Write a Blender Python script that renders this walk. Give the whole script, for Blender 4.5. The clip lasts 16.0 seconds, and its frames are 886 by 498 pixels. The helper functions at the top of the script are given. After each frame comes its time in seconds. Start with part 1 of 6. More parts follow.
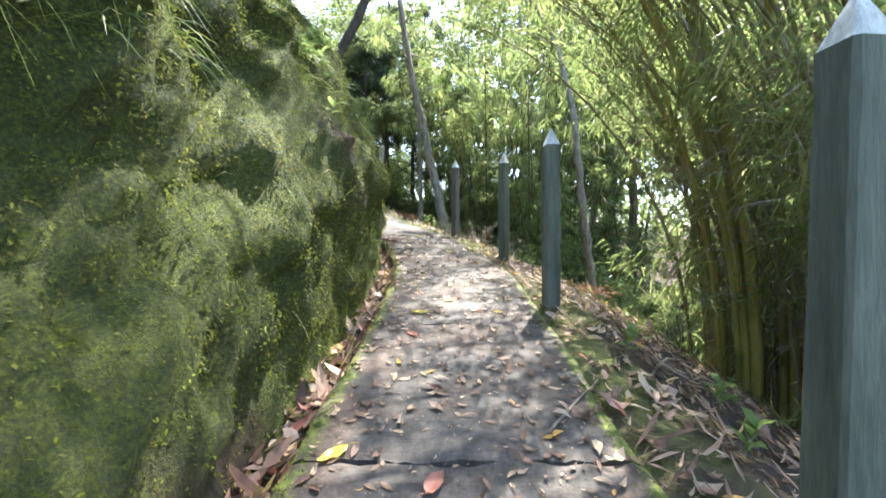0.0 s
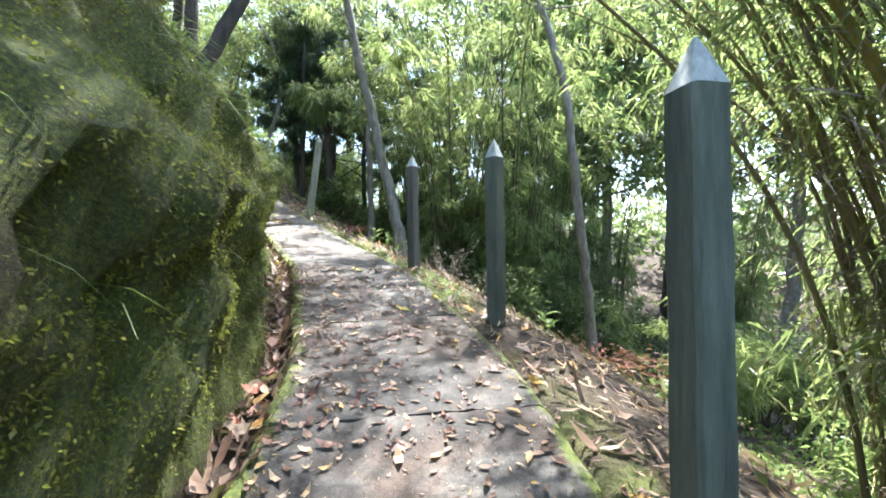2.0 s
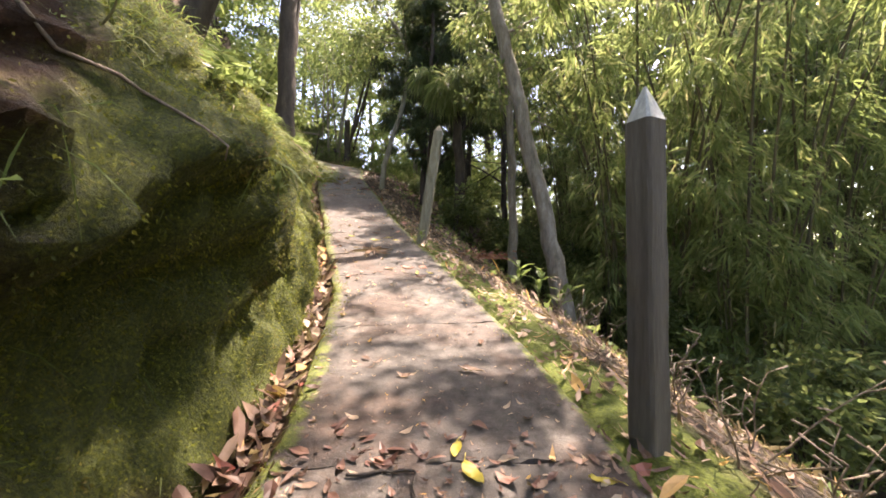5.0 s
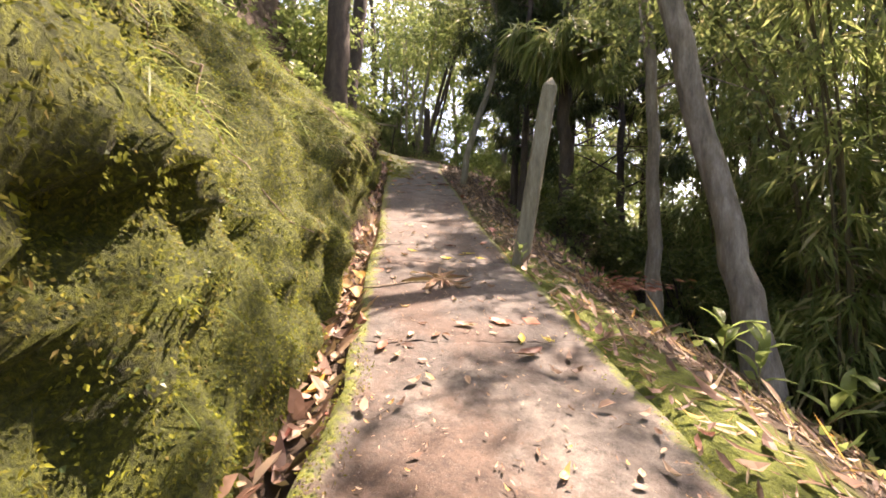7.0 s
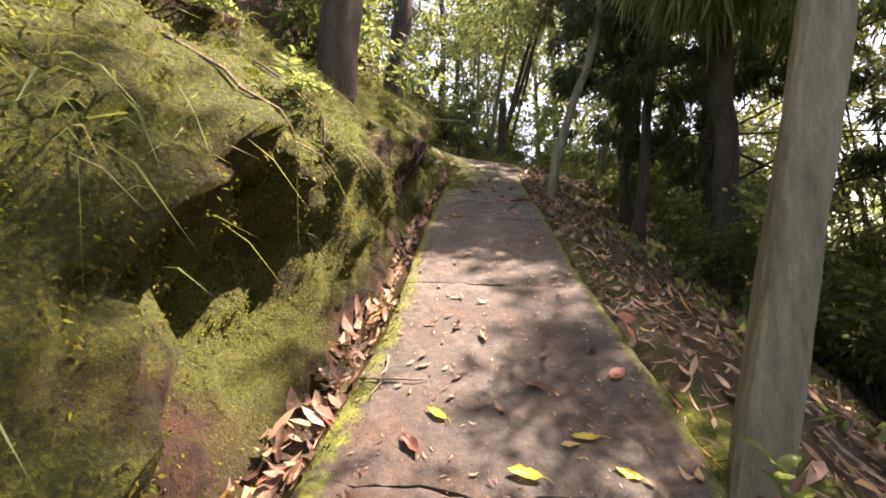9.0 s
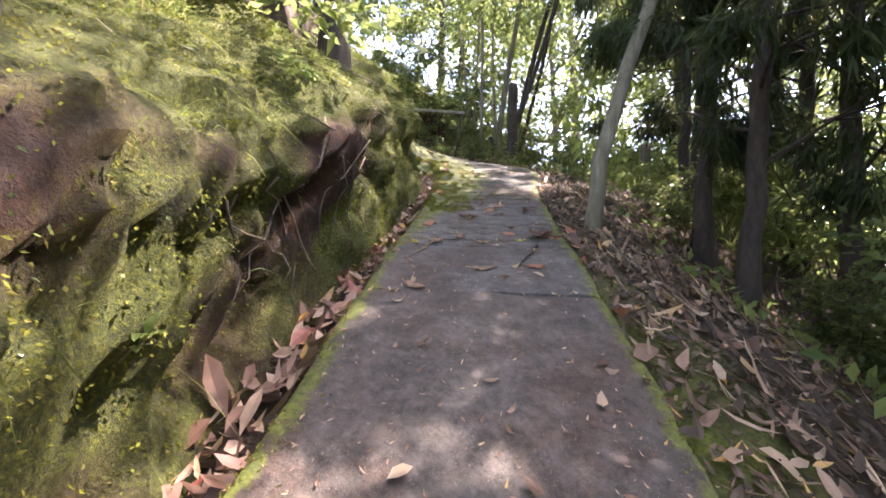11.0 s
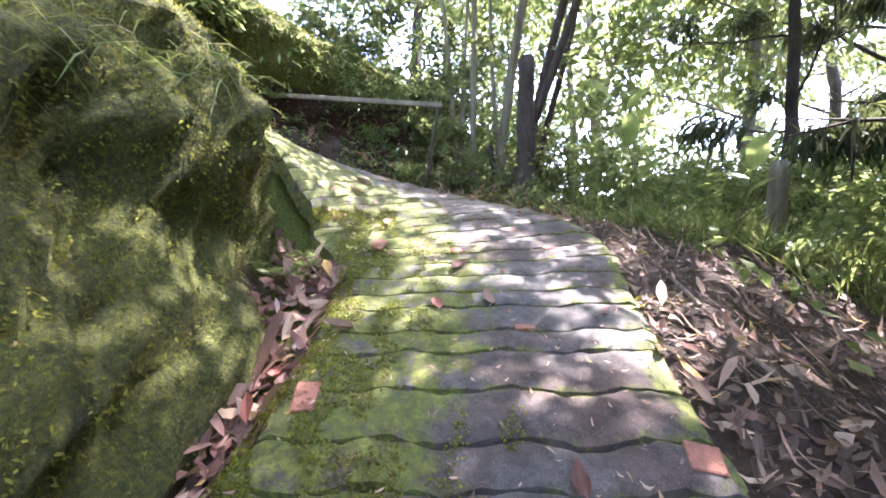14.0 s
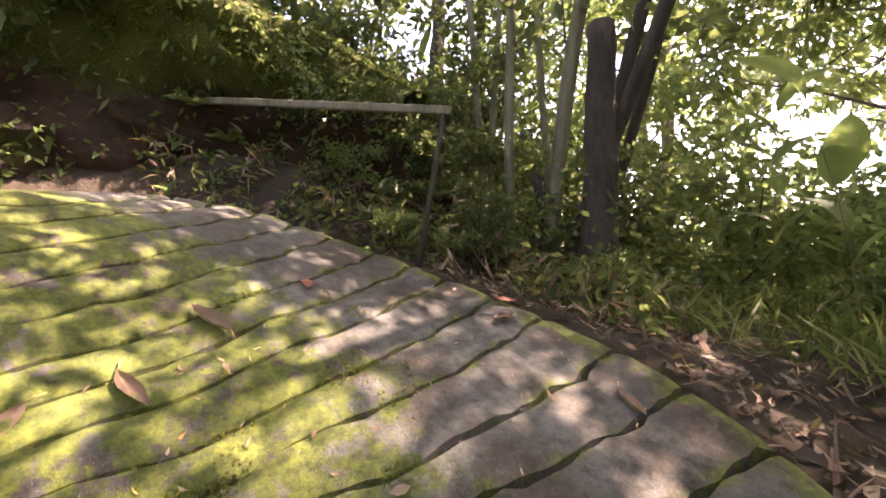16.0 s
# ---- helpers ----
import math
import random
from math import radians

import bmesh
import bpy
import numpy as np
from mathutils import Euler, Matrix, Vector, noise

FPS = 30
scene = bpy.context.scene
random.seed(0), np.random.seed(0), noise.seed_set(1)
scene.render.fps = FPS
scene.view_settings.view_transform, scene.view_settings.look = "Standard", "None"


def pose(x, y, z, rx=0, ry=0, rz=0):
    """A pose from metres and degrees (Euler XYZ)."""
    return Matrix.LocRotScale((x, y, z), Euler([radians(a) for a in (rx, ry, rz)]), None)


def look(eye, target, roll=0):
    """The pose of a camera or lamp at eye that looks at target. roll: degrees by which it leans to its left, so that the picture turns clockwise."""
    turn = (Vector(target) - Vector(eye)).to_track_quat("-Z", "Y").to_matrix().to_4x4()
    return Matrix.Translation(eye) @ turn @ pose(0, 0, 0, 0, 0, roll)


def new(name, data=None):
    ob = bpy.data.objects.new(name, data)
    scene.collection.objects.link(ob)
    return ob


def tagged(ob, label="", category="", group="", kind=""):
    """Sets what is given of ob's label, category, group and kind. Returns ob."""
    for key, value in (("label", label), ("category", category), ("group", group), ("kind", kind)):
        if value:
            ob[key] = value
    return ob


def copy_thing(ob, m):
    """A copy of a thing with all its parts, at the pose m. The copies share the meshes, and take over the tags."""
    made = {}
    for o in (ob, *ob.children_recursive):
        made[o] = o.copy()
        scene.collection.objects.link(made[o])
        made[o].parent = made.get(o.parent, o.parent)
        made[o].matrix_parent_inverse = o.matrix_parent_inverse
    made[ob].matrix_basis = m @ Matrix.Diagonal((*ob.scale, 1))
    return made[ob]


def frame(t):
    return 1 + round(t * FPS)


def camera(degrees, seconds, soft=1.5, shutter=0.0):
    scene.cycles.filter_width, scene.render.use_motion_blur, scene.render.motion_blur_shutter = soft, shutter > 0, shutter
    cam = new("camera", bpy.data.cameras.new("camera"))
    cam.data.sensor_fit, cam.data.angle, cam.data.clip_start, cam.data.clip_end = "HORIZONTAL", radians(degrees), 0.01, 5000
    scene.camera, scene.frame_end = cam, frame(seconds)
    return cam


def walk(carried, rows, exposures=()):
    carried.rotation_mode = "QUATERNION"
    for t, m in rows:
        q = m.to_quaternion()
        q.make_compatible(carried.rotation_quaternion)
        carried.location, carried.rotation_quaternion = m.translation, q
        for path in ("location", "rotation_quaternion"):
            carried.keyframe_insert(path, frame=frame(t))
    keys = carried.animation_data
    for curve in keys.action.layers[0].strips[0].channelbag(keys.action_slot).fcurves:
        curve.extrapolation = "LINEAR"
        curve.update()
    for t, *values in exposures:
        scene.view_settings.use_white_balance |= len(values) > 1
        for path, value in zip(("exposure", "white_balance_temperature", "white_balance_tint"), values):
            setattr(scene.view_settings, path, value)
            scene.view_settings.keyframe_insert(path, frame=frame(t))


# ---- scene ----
cam = camera(94.7, 16.0, soft=1.75)
EYE = 1.2
ROWS = [
    (0.0, 0.0, 0.0, 0.0, 0.0, 0.0, 0.0),
    (0.5, 0.01, 0.672, 0.068, -3.64, 0.01, 0.38),
    (1.0, 0.012, 1.358, 0.168, -5.34, 0.08, 0.6),
    (1.5, 0.03, 2.042, 0.31, -5.86, 0.14, 0.79),
    (2.0, 0.114, 2.776, 0.506, -5.61, 0.23, 0.85),
    (2.5, 0.092, 3.46, 0.678, -4.82, 0.38, 0.9),
    (3.0, 0.158, 4.178, 0.754, -3.19, 0.56, 0.86),
    (3.5, 0.156, 4.842, 0.844, -0.19, 0.87, 0.78),
    (4.0, 0.058, 5.466, 0.962, 3.86, 1.09, 0.54),
    (4.5, -0.04, 6.11, 1.066, 9.06, 1.29, 0.3),
    (5.0, -0.198, 6.732, 1.098, 13.91, 1.5, -0.1),
    (7.5, -1.379, 9.861, 1.605, 27.85, 1.28, -1.59),
    (8.0, -1.657, 10.573, 1.829, 30.62, 1.16, -1.7),
    (8.5, -1.961, 11.1, 1.992, 34.15, 1.12, -1.94),
    (9.0, -2.324, 11.678, 2.192, 36.5, 1.0, -2.08),
    (9.5, -2.667, 12.303, 2.33, 38.02, 0.97, -2.13),
    (12.0, -4.346, 15.354, 3.383, 37.92, 0.78, -1.72),
    (12.5, -4.752, 15.997, 3.602, 37.52, 0.75, -1.7),
    (13.0, -5.155, 16.647, 3.888, 37.39, 0.72, -1.59),
    (13.5, -5.498, 17.247, 4.176, 37.27, 0.74, -1.63),
    (14.0, -5.974, 17.728, 4.35, 37.24, 0.72, -1.66),
    (14.5, -6.309, 18.321, 4.574, 37.36, 0.76, -1.68),
    (15.0, -6.593, 18.846, 4.818, 37.74, 0.75, -1.68),
    (15.5, -6.978, 19.296, 5.039, 38.99, 0.72, -1.77),
    (16.0, -7.292, 19.777, 5.276, 42.6, 0.62, -2.05),
]

EXPOSURES = [(0.0, 3.15, 6000, 8), (1.5, 3.17, 5850, 8), (3.5, 2.78, 5400, 5), (4.2, 2.72, 6700, 19), (5.0, 2.8, 7300, 24), (7.5, 2.8, 7900, 30), (9.5, 2.75, 7800, 30), (12.0, 4.18, 6050, 33), (13.3, 4.3, 6000, 34), (14.2, 4.08, 5950, 33), (15.2, 3.6, 6300, 31), (16.0, 3.45, 7800, 35)]
walk(cam, [(t, pose(x, y, EYE + z, 90 + pitch, roll, yaw)) for t, x, y, z, yaw, pitch, roll in ROWS], EXPOSURES)

# ---- world and sun ----
SUN_AZ, SUN_EL = radians(24), radians(61)      # azimuth from +y towards +x
SUN_DIR = Vector((math.sin(SUN_AZ) * math.cos(SUN_EL), math.cos(SUN_AZ) * math.cos(SUN_EL), math.sin(SUN_EL)))
world = bpy.data.worlds.new("world")
scene.world = world
world.use_nodes = True
wn = world.node_tree
sky = wn.nodes.new("ShaderNodeTexSky")
sky.sky_type, sky.sun_disc = "NISHITA", False
sky.sun_elevation, sky.sun_rotation = SUN_EL, SUN_AZ
sky.air_density, sky.dust_density = 1.0, 2.0
wn.links.new(sky.outputs[0], wn.nodes["Background"].inputs[0])
wn.nodes["Background"].inputs[1].default_value = 0.15
sun = new("sun", bpy.data.lights.new("sun", "SUN"))
sun.data.energy, sun.data.angle, sun.data.color = 4.0, radians(0.6), (1.0, 0.93, 0.82)
sun.matrix_world = look(SUN_DIR * 60, (0, 0, 0))

# ---- materials ----


def nodes_of(name):
    m = bpy.data.materials.new(name)
    m.use_nodes = True
    nt = m.node_tree
    return m, nt, nt.nodes["Principled BSDF"]


def noise_node(nt, scale, detail=6, rough=0.6, co=None, kind="ShaderNodeTexNoise"):
    n = nt.nodes.new(kind)
    n.inputs["Scale"].default_value = scale
    if kind == "ShaderNodeTexNoise":
        n.inputs["Detail"].default_value, n.inputs["Roughness"].default_value = detail, rough
    if co:
        nt.links.new(co, n.inputs["Vector"])
    return n


def ramp(nt, fac, stops):
    r = nt.nodes.new("ShaderNodeValToRGB")
    el = r.color_ramp.elements
    while len(el) < len(stops):
        el.new(0.5)
    for e, (p, c) in zip(el, stops):
        e.position, e.color = p, (*c, 1) if len(c) == 3 else c
    nt.links.new(fac, r.inputs[0])
    return r.outputs[0]


def mix(nt, fac, a, b, mode="MIX"):
    n = nt.nodes.new("ShaderNodeMix")
    n.data_type, n.blend_type = "RGBA", mode
    for sock, v in ((n.inputs[0], fac), (n.inputs[6], a), (n.inputs[7], b)):
        if isinstance(v, (int, float)):
            sock.default_value = v
        elif isinstance(v, tuple):
            sock.default_value = (*v, 1)
        else:
            nt.links.new(v, sock)
    return n.outputs[2]


def math_node(nt, op, a, b=0.0):
    n = nt.nodes.new("ShaderNodeMath")
    n.operation, n.use_clamp = op, True
    for sock, v in zip(n.inputs, (a, b)):
        if isinstance(v, (int, float)):
            sock.default_value = v
        else:
            nt.links.new(v, sock)
    return n.outputs[0]


def bump(nt, bsdf, height, strength, dist=0.02):
    b = nt.nodes.new("ShaderNodeBump")
    b.inputs["Strength"].default_value, b.inputs["Distance"].default_value = strength, dist
    nt.links.new(height, b.inputs["Height"])
    nt.links.new(b.outputs[0], bsdf.inputs["Normal"])


def coords(nt):
    return nt.nodes.new("ShaderNodeTexCoord").outputs["Object"]


def place(nt):
    return nt.nodes.new("ShaderNodeNewGeometry").outputs["Position"]


def surface(name, stops, scale, fine=30.0, rough=0.85, relief=0.5, dist=0.02, world_space=True):
    """Two-scale mottled surface: broad colour patches and fine grain."""
    m, nt, b = nodes_of(name)
    co = place(nt) if world_space else coords(nt)
    broad = noise_node(nt, scale, 5, 0.65, co)
    grain = noise_node(nt, fine, 8, 0.7, co)
    col = ramp(nt, broad.outputs[0], stops)
    col = mix(nt, 0.55, col, ramp(nt, grain.outputs[0], [(0.3, (0.35, 0.35, 0.35)), (0.7, (1.0, 1.0, 1.0))]), "MULTIPLY")
    nt.links.new(col, b.inputs["Base Color"])
    b.inputs["Roughness"].default_value = rough
    bump(nt, b, grain.outputs[0], relief, dist)
    return m


def leaf_material(name, stops, see_through=0.45, gloss=0.5, random_kind="Random Per Island", withered=None):
    """Thin leaf: colours differ from leaf to leaf and light shines through."""
    m, nt, b = nodes_of(name)
    geo = nt.nodes.new("ShaderNodeNewGeometry")
    col = ramp(nt, geo.outputs[random_kind], stops)
    if withered:
        col = mix(nt, ramp(nt, noise_node(nt, 2.6, 6, 0.7, geo.outputs["Position"]).outputs[0], [(0.47, (0, 0, 0)), (0.64, (0.9, 0.9, 0.9))]), col, withered)
    blot = noise_node(nt, 25.0, 3, 0.6, geo.outputs["Position"])
    col = mix(nt, 0.5, col, ramp(nt, blot.outputs[0], [(0.3, (0.55, 0.55, 0.5)), (0.7, (1.0, 1.0, 1.0))]), "MULTIPLY")
    nt.links.new(col, b.inputs["Base Color"])
    b.inputs["Roughness"].default_value = gloss
    b.inputs["Specular IOR Level"].default_value = 0.3
    tr = nt.nodes.new("ShaderNodeBsdfTranslucent")
    nt.links.new(mix(nt, 0.3, col, (0.42, 0.48, 0.16)), tr.inputs[0])
    mx = nt.nodes.new("ShaderNodeMixShader")
    mx.inputs[0].default_value = see_through
    nt.links.new(b.outputs[0], mx.inputs[1])
    nt.links.new(tr.outputs[0], mx.inputs[2])
    nt.links.new(mx.outputs[0], nt.nodes["Material Output"].inputs[0])
    return m


def concrete_material(name, stops, dirt):
    m, nt, b = nodes_of(name)
    co = place(nt)
    broad = noise_node(nt, 0.8, 7, 0.75, co)
    speck = noise_node(nt, 160.0, 2, 0.5, co)
    spot = noise_node(nt, 5.0, 8, 0.75, co)
    col = ramp(nt, broad.outputs[0], stops)
    soil = ramp(nt, noise_node(nt, 1.5, 8, 0.72, co).outputs[0], [(0.46, (0, 0, 0)), (0.6, (1, 1, 1))])
    col = mix(nt, math_node(nt, "MULTIPLY", soil, dirt), col, (0.085, 0.05, 0.032))
    worn = ramp(nt, noise_node(nt, 9.0, 6, 0.7, co).outputs[0], [(0.35, (0.35, 0.34, 0.33)), (0.6, (1, 1, 1))])
    col = mix(nt, 0.75, col, worn, "MULTIPLY")
    pebble = noise_node(nt, 26.0, 7, 0.8, co)
    col = mix(nt, 0.92, col, ramp(nt, pebble.outputs[0], [(0.32, (0.25, 0.25, 0.25)), (0.48, (0.75, 0.75, 0.75)), (0.62, (1.0, 1.0, 1.0)), (0.72, (1.45, 1.42, 1.38))]), "MULTIPLY")
    col = mix(nt, math_node(nt, "MULTIPLY", ramp(nt, speck.outputs[0], [(0.62, (0, 0, 0)), (0.7, (1, 1, 1))]), 0.22), col, (0.4, 0.375, 0.34))
    edge = nt.nodes.new("ShaderNodeAttribute")
    edge.attribute_name = "mossy"
    patch = math_node(nt, "MULTIPLY", noise_node(nt, 2.2, 4, 0.6, co).outputs[0], 1.1)
    clots = ramp(nt, noise_node(nt, 7.0, 10, 0.82, co).outputs[0], [(0.38, (0, 0, 0)), (0.6, (1, 1, 1))])
    lumps = math_node(nt, "MULTIPLY", clots, math_node(nt, "ADD", patch, 0.5))
    mask = math_node(nt, "MULTIPLY", math_node(nt, "ADD", math_node(nt, "MULTIPLY", edge.outputs["Fac"], 1.15), 0.12), lumps)
    mask = ramp(nt, mask, [(0.2, (0, 0, 0)), (0.4, (1, 1, 1))])
    moss = ramp(nt, pebble.outputs[0], [(0.3, (0.018, 0.026, 0.005)), (0.5, (0.085, 0.108, 0.010)), (0.7, (0.2, 0.22, 0.022))])
    col = mix(nt, math_node(nt, "MULTIPLY", mask, 0.9), col, moss)
    nt.links.new(col, b.inputs["Base Color"])
    b.inputs["Roughness"].default_value = 0.8
    hgt = math_node(nt, "ADD", math_node(nt, "MULTIPLY", pebble.outputs[0], 0.6), math_node(nt, "MULTIPLY", spot.outputs[0], 0.4))
    bump(nt, b, hgt, 0.9, 0.016)
    return m


def bank_material():
    m, nt, b = nodes_of("mossy_earth")
    co = place(nt)
    broad = noise_node(nt, 0.9, 6, 0.7, co)
    mid = noise_node(nt, 7.0, 7, 0.75, co)
    fine = noise_node(nt, 60.0, 5, 0.75, co)
    earth = ramp(nt, mid.outputs[0], [(0.3, (0.018, 0.009, 0.005)), (0.5, (0.042, 0.017, 0.006)), (0.66, (0.088, 0.034, 0.011)), (0.8, (0.16, 0.075, 0.03))])
    moss = ramp(nt, fine.outputs[0], [(0.3, (0.018, 0.024, 0.003)), (0.5, (0.062, 0.078, 0.006)), (0.72, (0.18, 0.195, 0.014))])
    cover = nt.nodes.new("ShaderNodeAttribute")
    cover.attribute_name = "mossy"
    mask = math_node(nt, "ADD", cover.outputs["Fac"], math_node(nt, "SUBTRACT", broad.outputs[0], 0.5))
    mask = math_node(nt, "ADD", mask, math_node(nt, "SUBTRACT", math_node(nt, "MULTIPLY", mid.outputs[0], 0.8), 0.4))
    col = mix(nt, ramp(nt, mask, [(0.35, (0, 0, 0)), (0.6, (1, 1, 1))]), earth, moss)
    nt.links.new(col, b.inputs["Base Color"])
    b.inputs["Roughness"].default_value = 0.95
    hgt = math_node(nt, "ADD", math_node(nt, "MULTIPLY", mid.outputs[0], 0.5), math_node(nt, "MULTIPLY", fine.outputs[0], 0.5))
    bump(nt, b, hgt, 1.0, 0.09)
    return m


def bark_material(name, stops, stretch=0.25, scale=9.0):
    m, nt, b = nodes_of(name)
    mp = nt.nodes.new("ShaderNodeMapping")
    mp.inputs["Scale"].default_value = (1, 1, stretch)
    nt.links.new(place(nt), mp.inputs[0])
    n = noise_node(nt, scale, 8, 0.7, mp.outputs[0])
    f = noise_node(nt, 45.0, 5, 0.7, mp.outputs[0])
    col = ramp(nt, n.outputs[0], stops)
    col = mix(nt, 0.5, col, ramp(nt, f.outputs[0], [(0.3, (0.4, 0.4, 0.4)), (0.65, (1, 1, 1))]), "MULTIPLY")
    nt.links.new(col, b.inputs["Base Color"])
    b.inputs["Roughness"].default_value = 0.9
    bump(nt, b, math_node(nt, "ADD", math_node(nt, "MULTIPLY", n.outputs[0], 0.5), math_node(nt, "MULTIPLY", f.outputs[0], 0.5)), 0.9, 0.03)
    return m


CONCRETE = concrete_material("weathered_concrete", [(0.32, (0.04, 0.032, 0.026)), (0.45, (0.075, 0.063, 0.053)), (0.58, (0.13, 0.113, 0.096)), (0.74, (0.22, 0.2, 0.17))], 0.85)
CEMENT = concrete_material("grey_cement", [(0.32, (0.05, 0.048, 0.043)), (0.45, (0.10, 0.095, 0.085)), (0.58, (0.165, 0.157, 0.142)), (0.74, (0.25, 0.236, 0.205))], 0.7)
MOSS_EARTH = bank_material()
SOIL = surface("forest_soil", [(0.3, (0.032, 0.021, 0.014)), (0.55, (0.07, 0.047, 0.029)), (0.75, (0.12, 0.086, 0.055))], 1.5, 25.0, 0.95, 0.9, 0.05)
snt, sb = SOIL.node_tree, SOIL.node_tree.nodes["Principled BSDF"]
s_at = snt.nodes.new("ShaderNodeAttribute")
s_at.attribute_name = "mossy"
s_fine = noise_node(snt, 50.0, 5, 0.7, place(snt))
s_mask = ramp(snt, math_node(snt, "MULTIPLY", s_at.outputs["Fac"], math_node(snt, "ADD", noise_node(snt, 4.0, 6, 0.7, place(snt)).outputs[0], 0.25)), [(0.28, (0, 0, 0)), (0.5, (1, 1, 1))])
s_col = mix(snt, s_mask, sb.inputs["Base Color"].links[0].from_socket, ramp(snt, s_fine.outputs[0], [(0.3, (0.03, 0.045, 0.006)), (0.7, (0.15, 0.18, 0.018))]))
snt.links.new(s_col, sb.inputs["Base Color"])
POST_PAINT = bark_material("faded_green_grey_paint", [(0.3, (0.065, 0.073, 0.05)), (0.55, (0.145, 0.157, 0.115)), (0.75, (0.27, 0.275, 0.215))], 0.12, 6.0)
POST_GREY = bark_material("weathered_grey_timber", [(0.3, (0.06, 0.05, 0.038)), (0.55, (0.135, 0.115, 0.09)), (0.75, (0.25, 0.22, 0.175))], 0.1, 6.0)
TIP_PAINT = bark_material("worn_white_paint", [(0.3, (0.34, 0.35, 0.32)), (0.6, (0.62, 0.62, 0.57))], 0.3, 14.0)
BARK_GREY = bark_material("grey_bark", [(0.3, (0.10, 0.085, 0.07)), (0.5, (0.22, 0.19, 0.15)), (0.7, (0.36, 0.33, 0.28))])
BARK_DARK = bark_material("dark_bark", [(0.3, (0.025, 0.02, 0.016)), (0.6, (0.08, 0.062, 0.048)), (0.8, (0.15, 0.125, 0.10))])
BARK_LICHEN = bark_material("lichened_timber", [(0.3, (0.10, 0.09, 0.06)), (0.5, (0.21, 0.19, 0.13)), (0.72, (0.34, 0.33, 0.24))], 0.15, 7.0)
CULM_YELLOW = bark_material("yellow_bamboo", [(0.3, (0.12, 0.12, 0.03)), (0.55, (0.32, 0.26, 0.05)), (0.8, (0.45, 0.36, 0.10))], 0.1, 5.0)
# Darker copy of the bamboo for far clumps: shade put into the colour
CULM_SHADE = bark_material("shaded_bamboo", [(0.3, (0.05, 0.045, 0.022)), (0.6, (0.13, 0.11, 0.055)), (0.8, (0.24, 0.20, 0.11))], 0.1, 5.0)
CULM_GREEN = bark_material("dull_green_bamboo", [(0.3, (0.09, 0.085, 0.03)), (0.6, (0.24, 0.21, 0.08)), (0.8, (0.38, 0.33, 0.15))], 0.1, 5.0)
DRY_WOOD = bark_material("dry_twig", [(0.3, (0.14, 0.10, 0.07)), (0.7, (0.36, 0.29, 0.21))], 0.5, 20.0)
BRICK = surface("terracotta", [(0.3, (0.22, 0.09, 0.055)), (0.6, (0.36, 0.16, 0.10)), (0.8, (0.42, 0.25, 0.17))], 9.0, 70.0, 0.85, 0.5, 0.01)
RUBBER = surface("old_rubber", [(0.3, (0.012, 0.012, 0.012)), (0.7, (0.04, 0.04, 0.04))], 6.0, 60.0, 0.7, 0.4, 0.01)
LEAF_BAMBOO = leaf_material("bamboo_leaf", [(0.0, (0.08, 0.13, 0.045)), (0.5, (0.18, 0.25, 0.085)), (0.85, (0.32, 0.37, 0.14)), (1.0, (0.45, 0.38, 0.22))], 0.66, 0.4)
LEAF_BROAD = leaf_material("broad_leaf", [(0.0, (0.03, 0.055, 0.025)), (0.5, (0.075, 0.12, 0.045)), (0.9, (0.15, 0.20, 0.07)), (1.0, (0.26, 0.25, 0.10))], 0.55, 0.35)
LEAF_PINE = leaf_material("dark_feathery_leaf", [(0.0, (0.012, 0.03, 0.014)), (0.6, (0.03, 0.06, 0.025)), (1.0, (0.07, 0.10, 0.04))], 0.3, 0.5)
LEAF_FRESH = leaf_material("fresh_leaf", [(0.0, (0.08, 0.14, 0.045)), (0.6, (0.17, 0.25, 0.075)), (1.0, (0.30, 0.35, 0.12))], 0.6, 0.38)
LEAF_DRY = leaf_material("dry_leaf", [(0.0, (0.07, 0.035, 0.025)), (0.35, (0.18, 0.10, 0.07)), (0.65, (0.32, 0.21, 0.15)), (0.9, (0.48, 0.36, 0.25)), (1.0, (0.55, 0.30, 0.06))], 0.2, 0.55)
LEAF_RED = leaf_material("red_leaf", [(0.0, (0.22, 0.06, 0.045)), (0.6, (0.36, 0.14, 0.10)), (1.0, (0.45, 0.25, 0.19))], 0.25, 0.5)
LEAF_MAROON = leaf_material("curled_maroon_leaf", [(0.0, (0.06, 0.026, 0.02)), (0.6, (0.13, 0.058, 0.044)), (1.0, (0.26, 0.14, 0.10))], 0.15, 0.5)
LEAF_BROWN = leaf_material("rotting_leaf", [(0.0, (0.03, 0.02, 0.013)), (0.5, (0.075, 0.05, 0.033)), (0.9, (0.16, 0.11, 0.075)), (1.0, (0.3, 0.2, 0.14))], 0.12, 0.6)
LEAF_YELLOW = leaf_material("yellow_leaf", [(0.0, (0.5, 0.38, 0.04)), (1.0, (0.6, 0.5, 0.10))], 0.35, 0.45)
MOSS_TUFT = leaf_material("moss_frond", [(0.0, (0.08, 0.098, 0.008)), (0.6, (0.18, 0.2, 0.014)), (0.95, (0.28, 0.29, 0.024)), (1.0, (0.27, 0.20, 0.07))], 0.4, 0.8, withered=(0.13, 0.085, 0.03))
GRASS = leaf_material("grass_blade", [(0.0, (0.05, 0.09, 0.02)), (0.6, (0.13, 0.19, 0.04)), (0.9, (0.25, 0.29, 0.08)), (1.0, (0.36, 0.30, 0.16))], 0.4, 0.55)

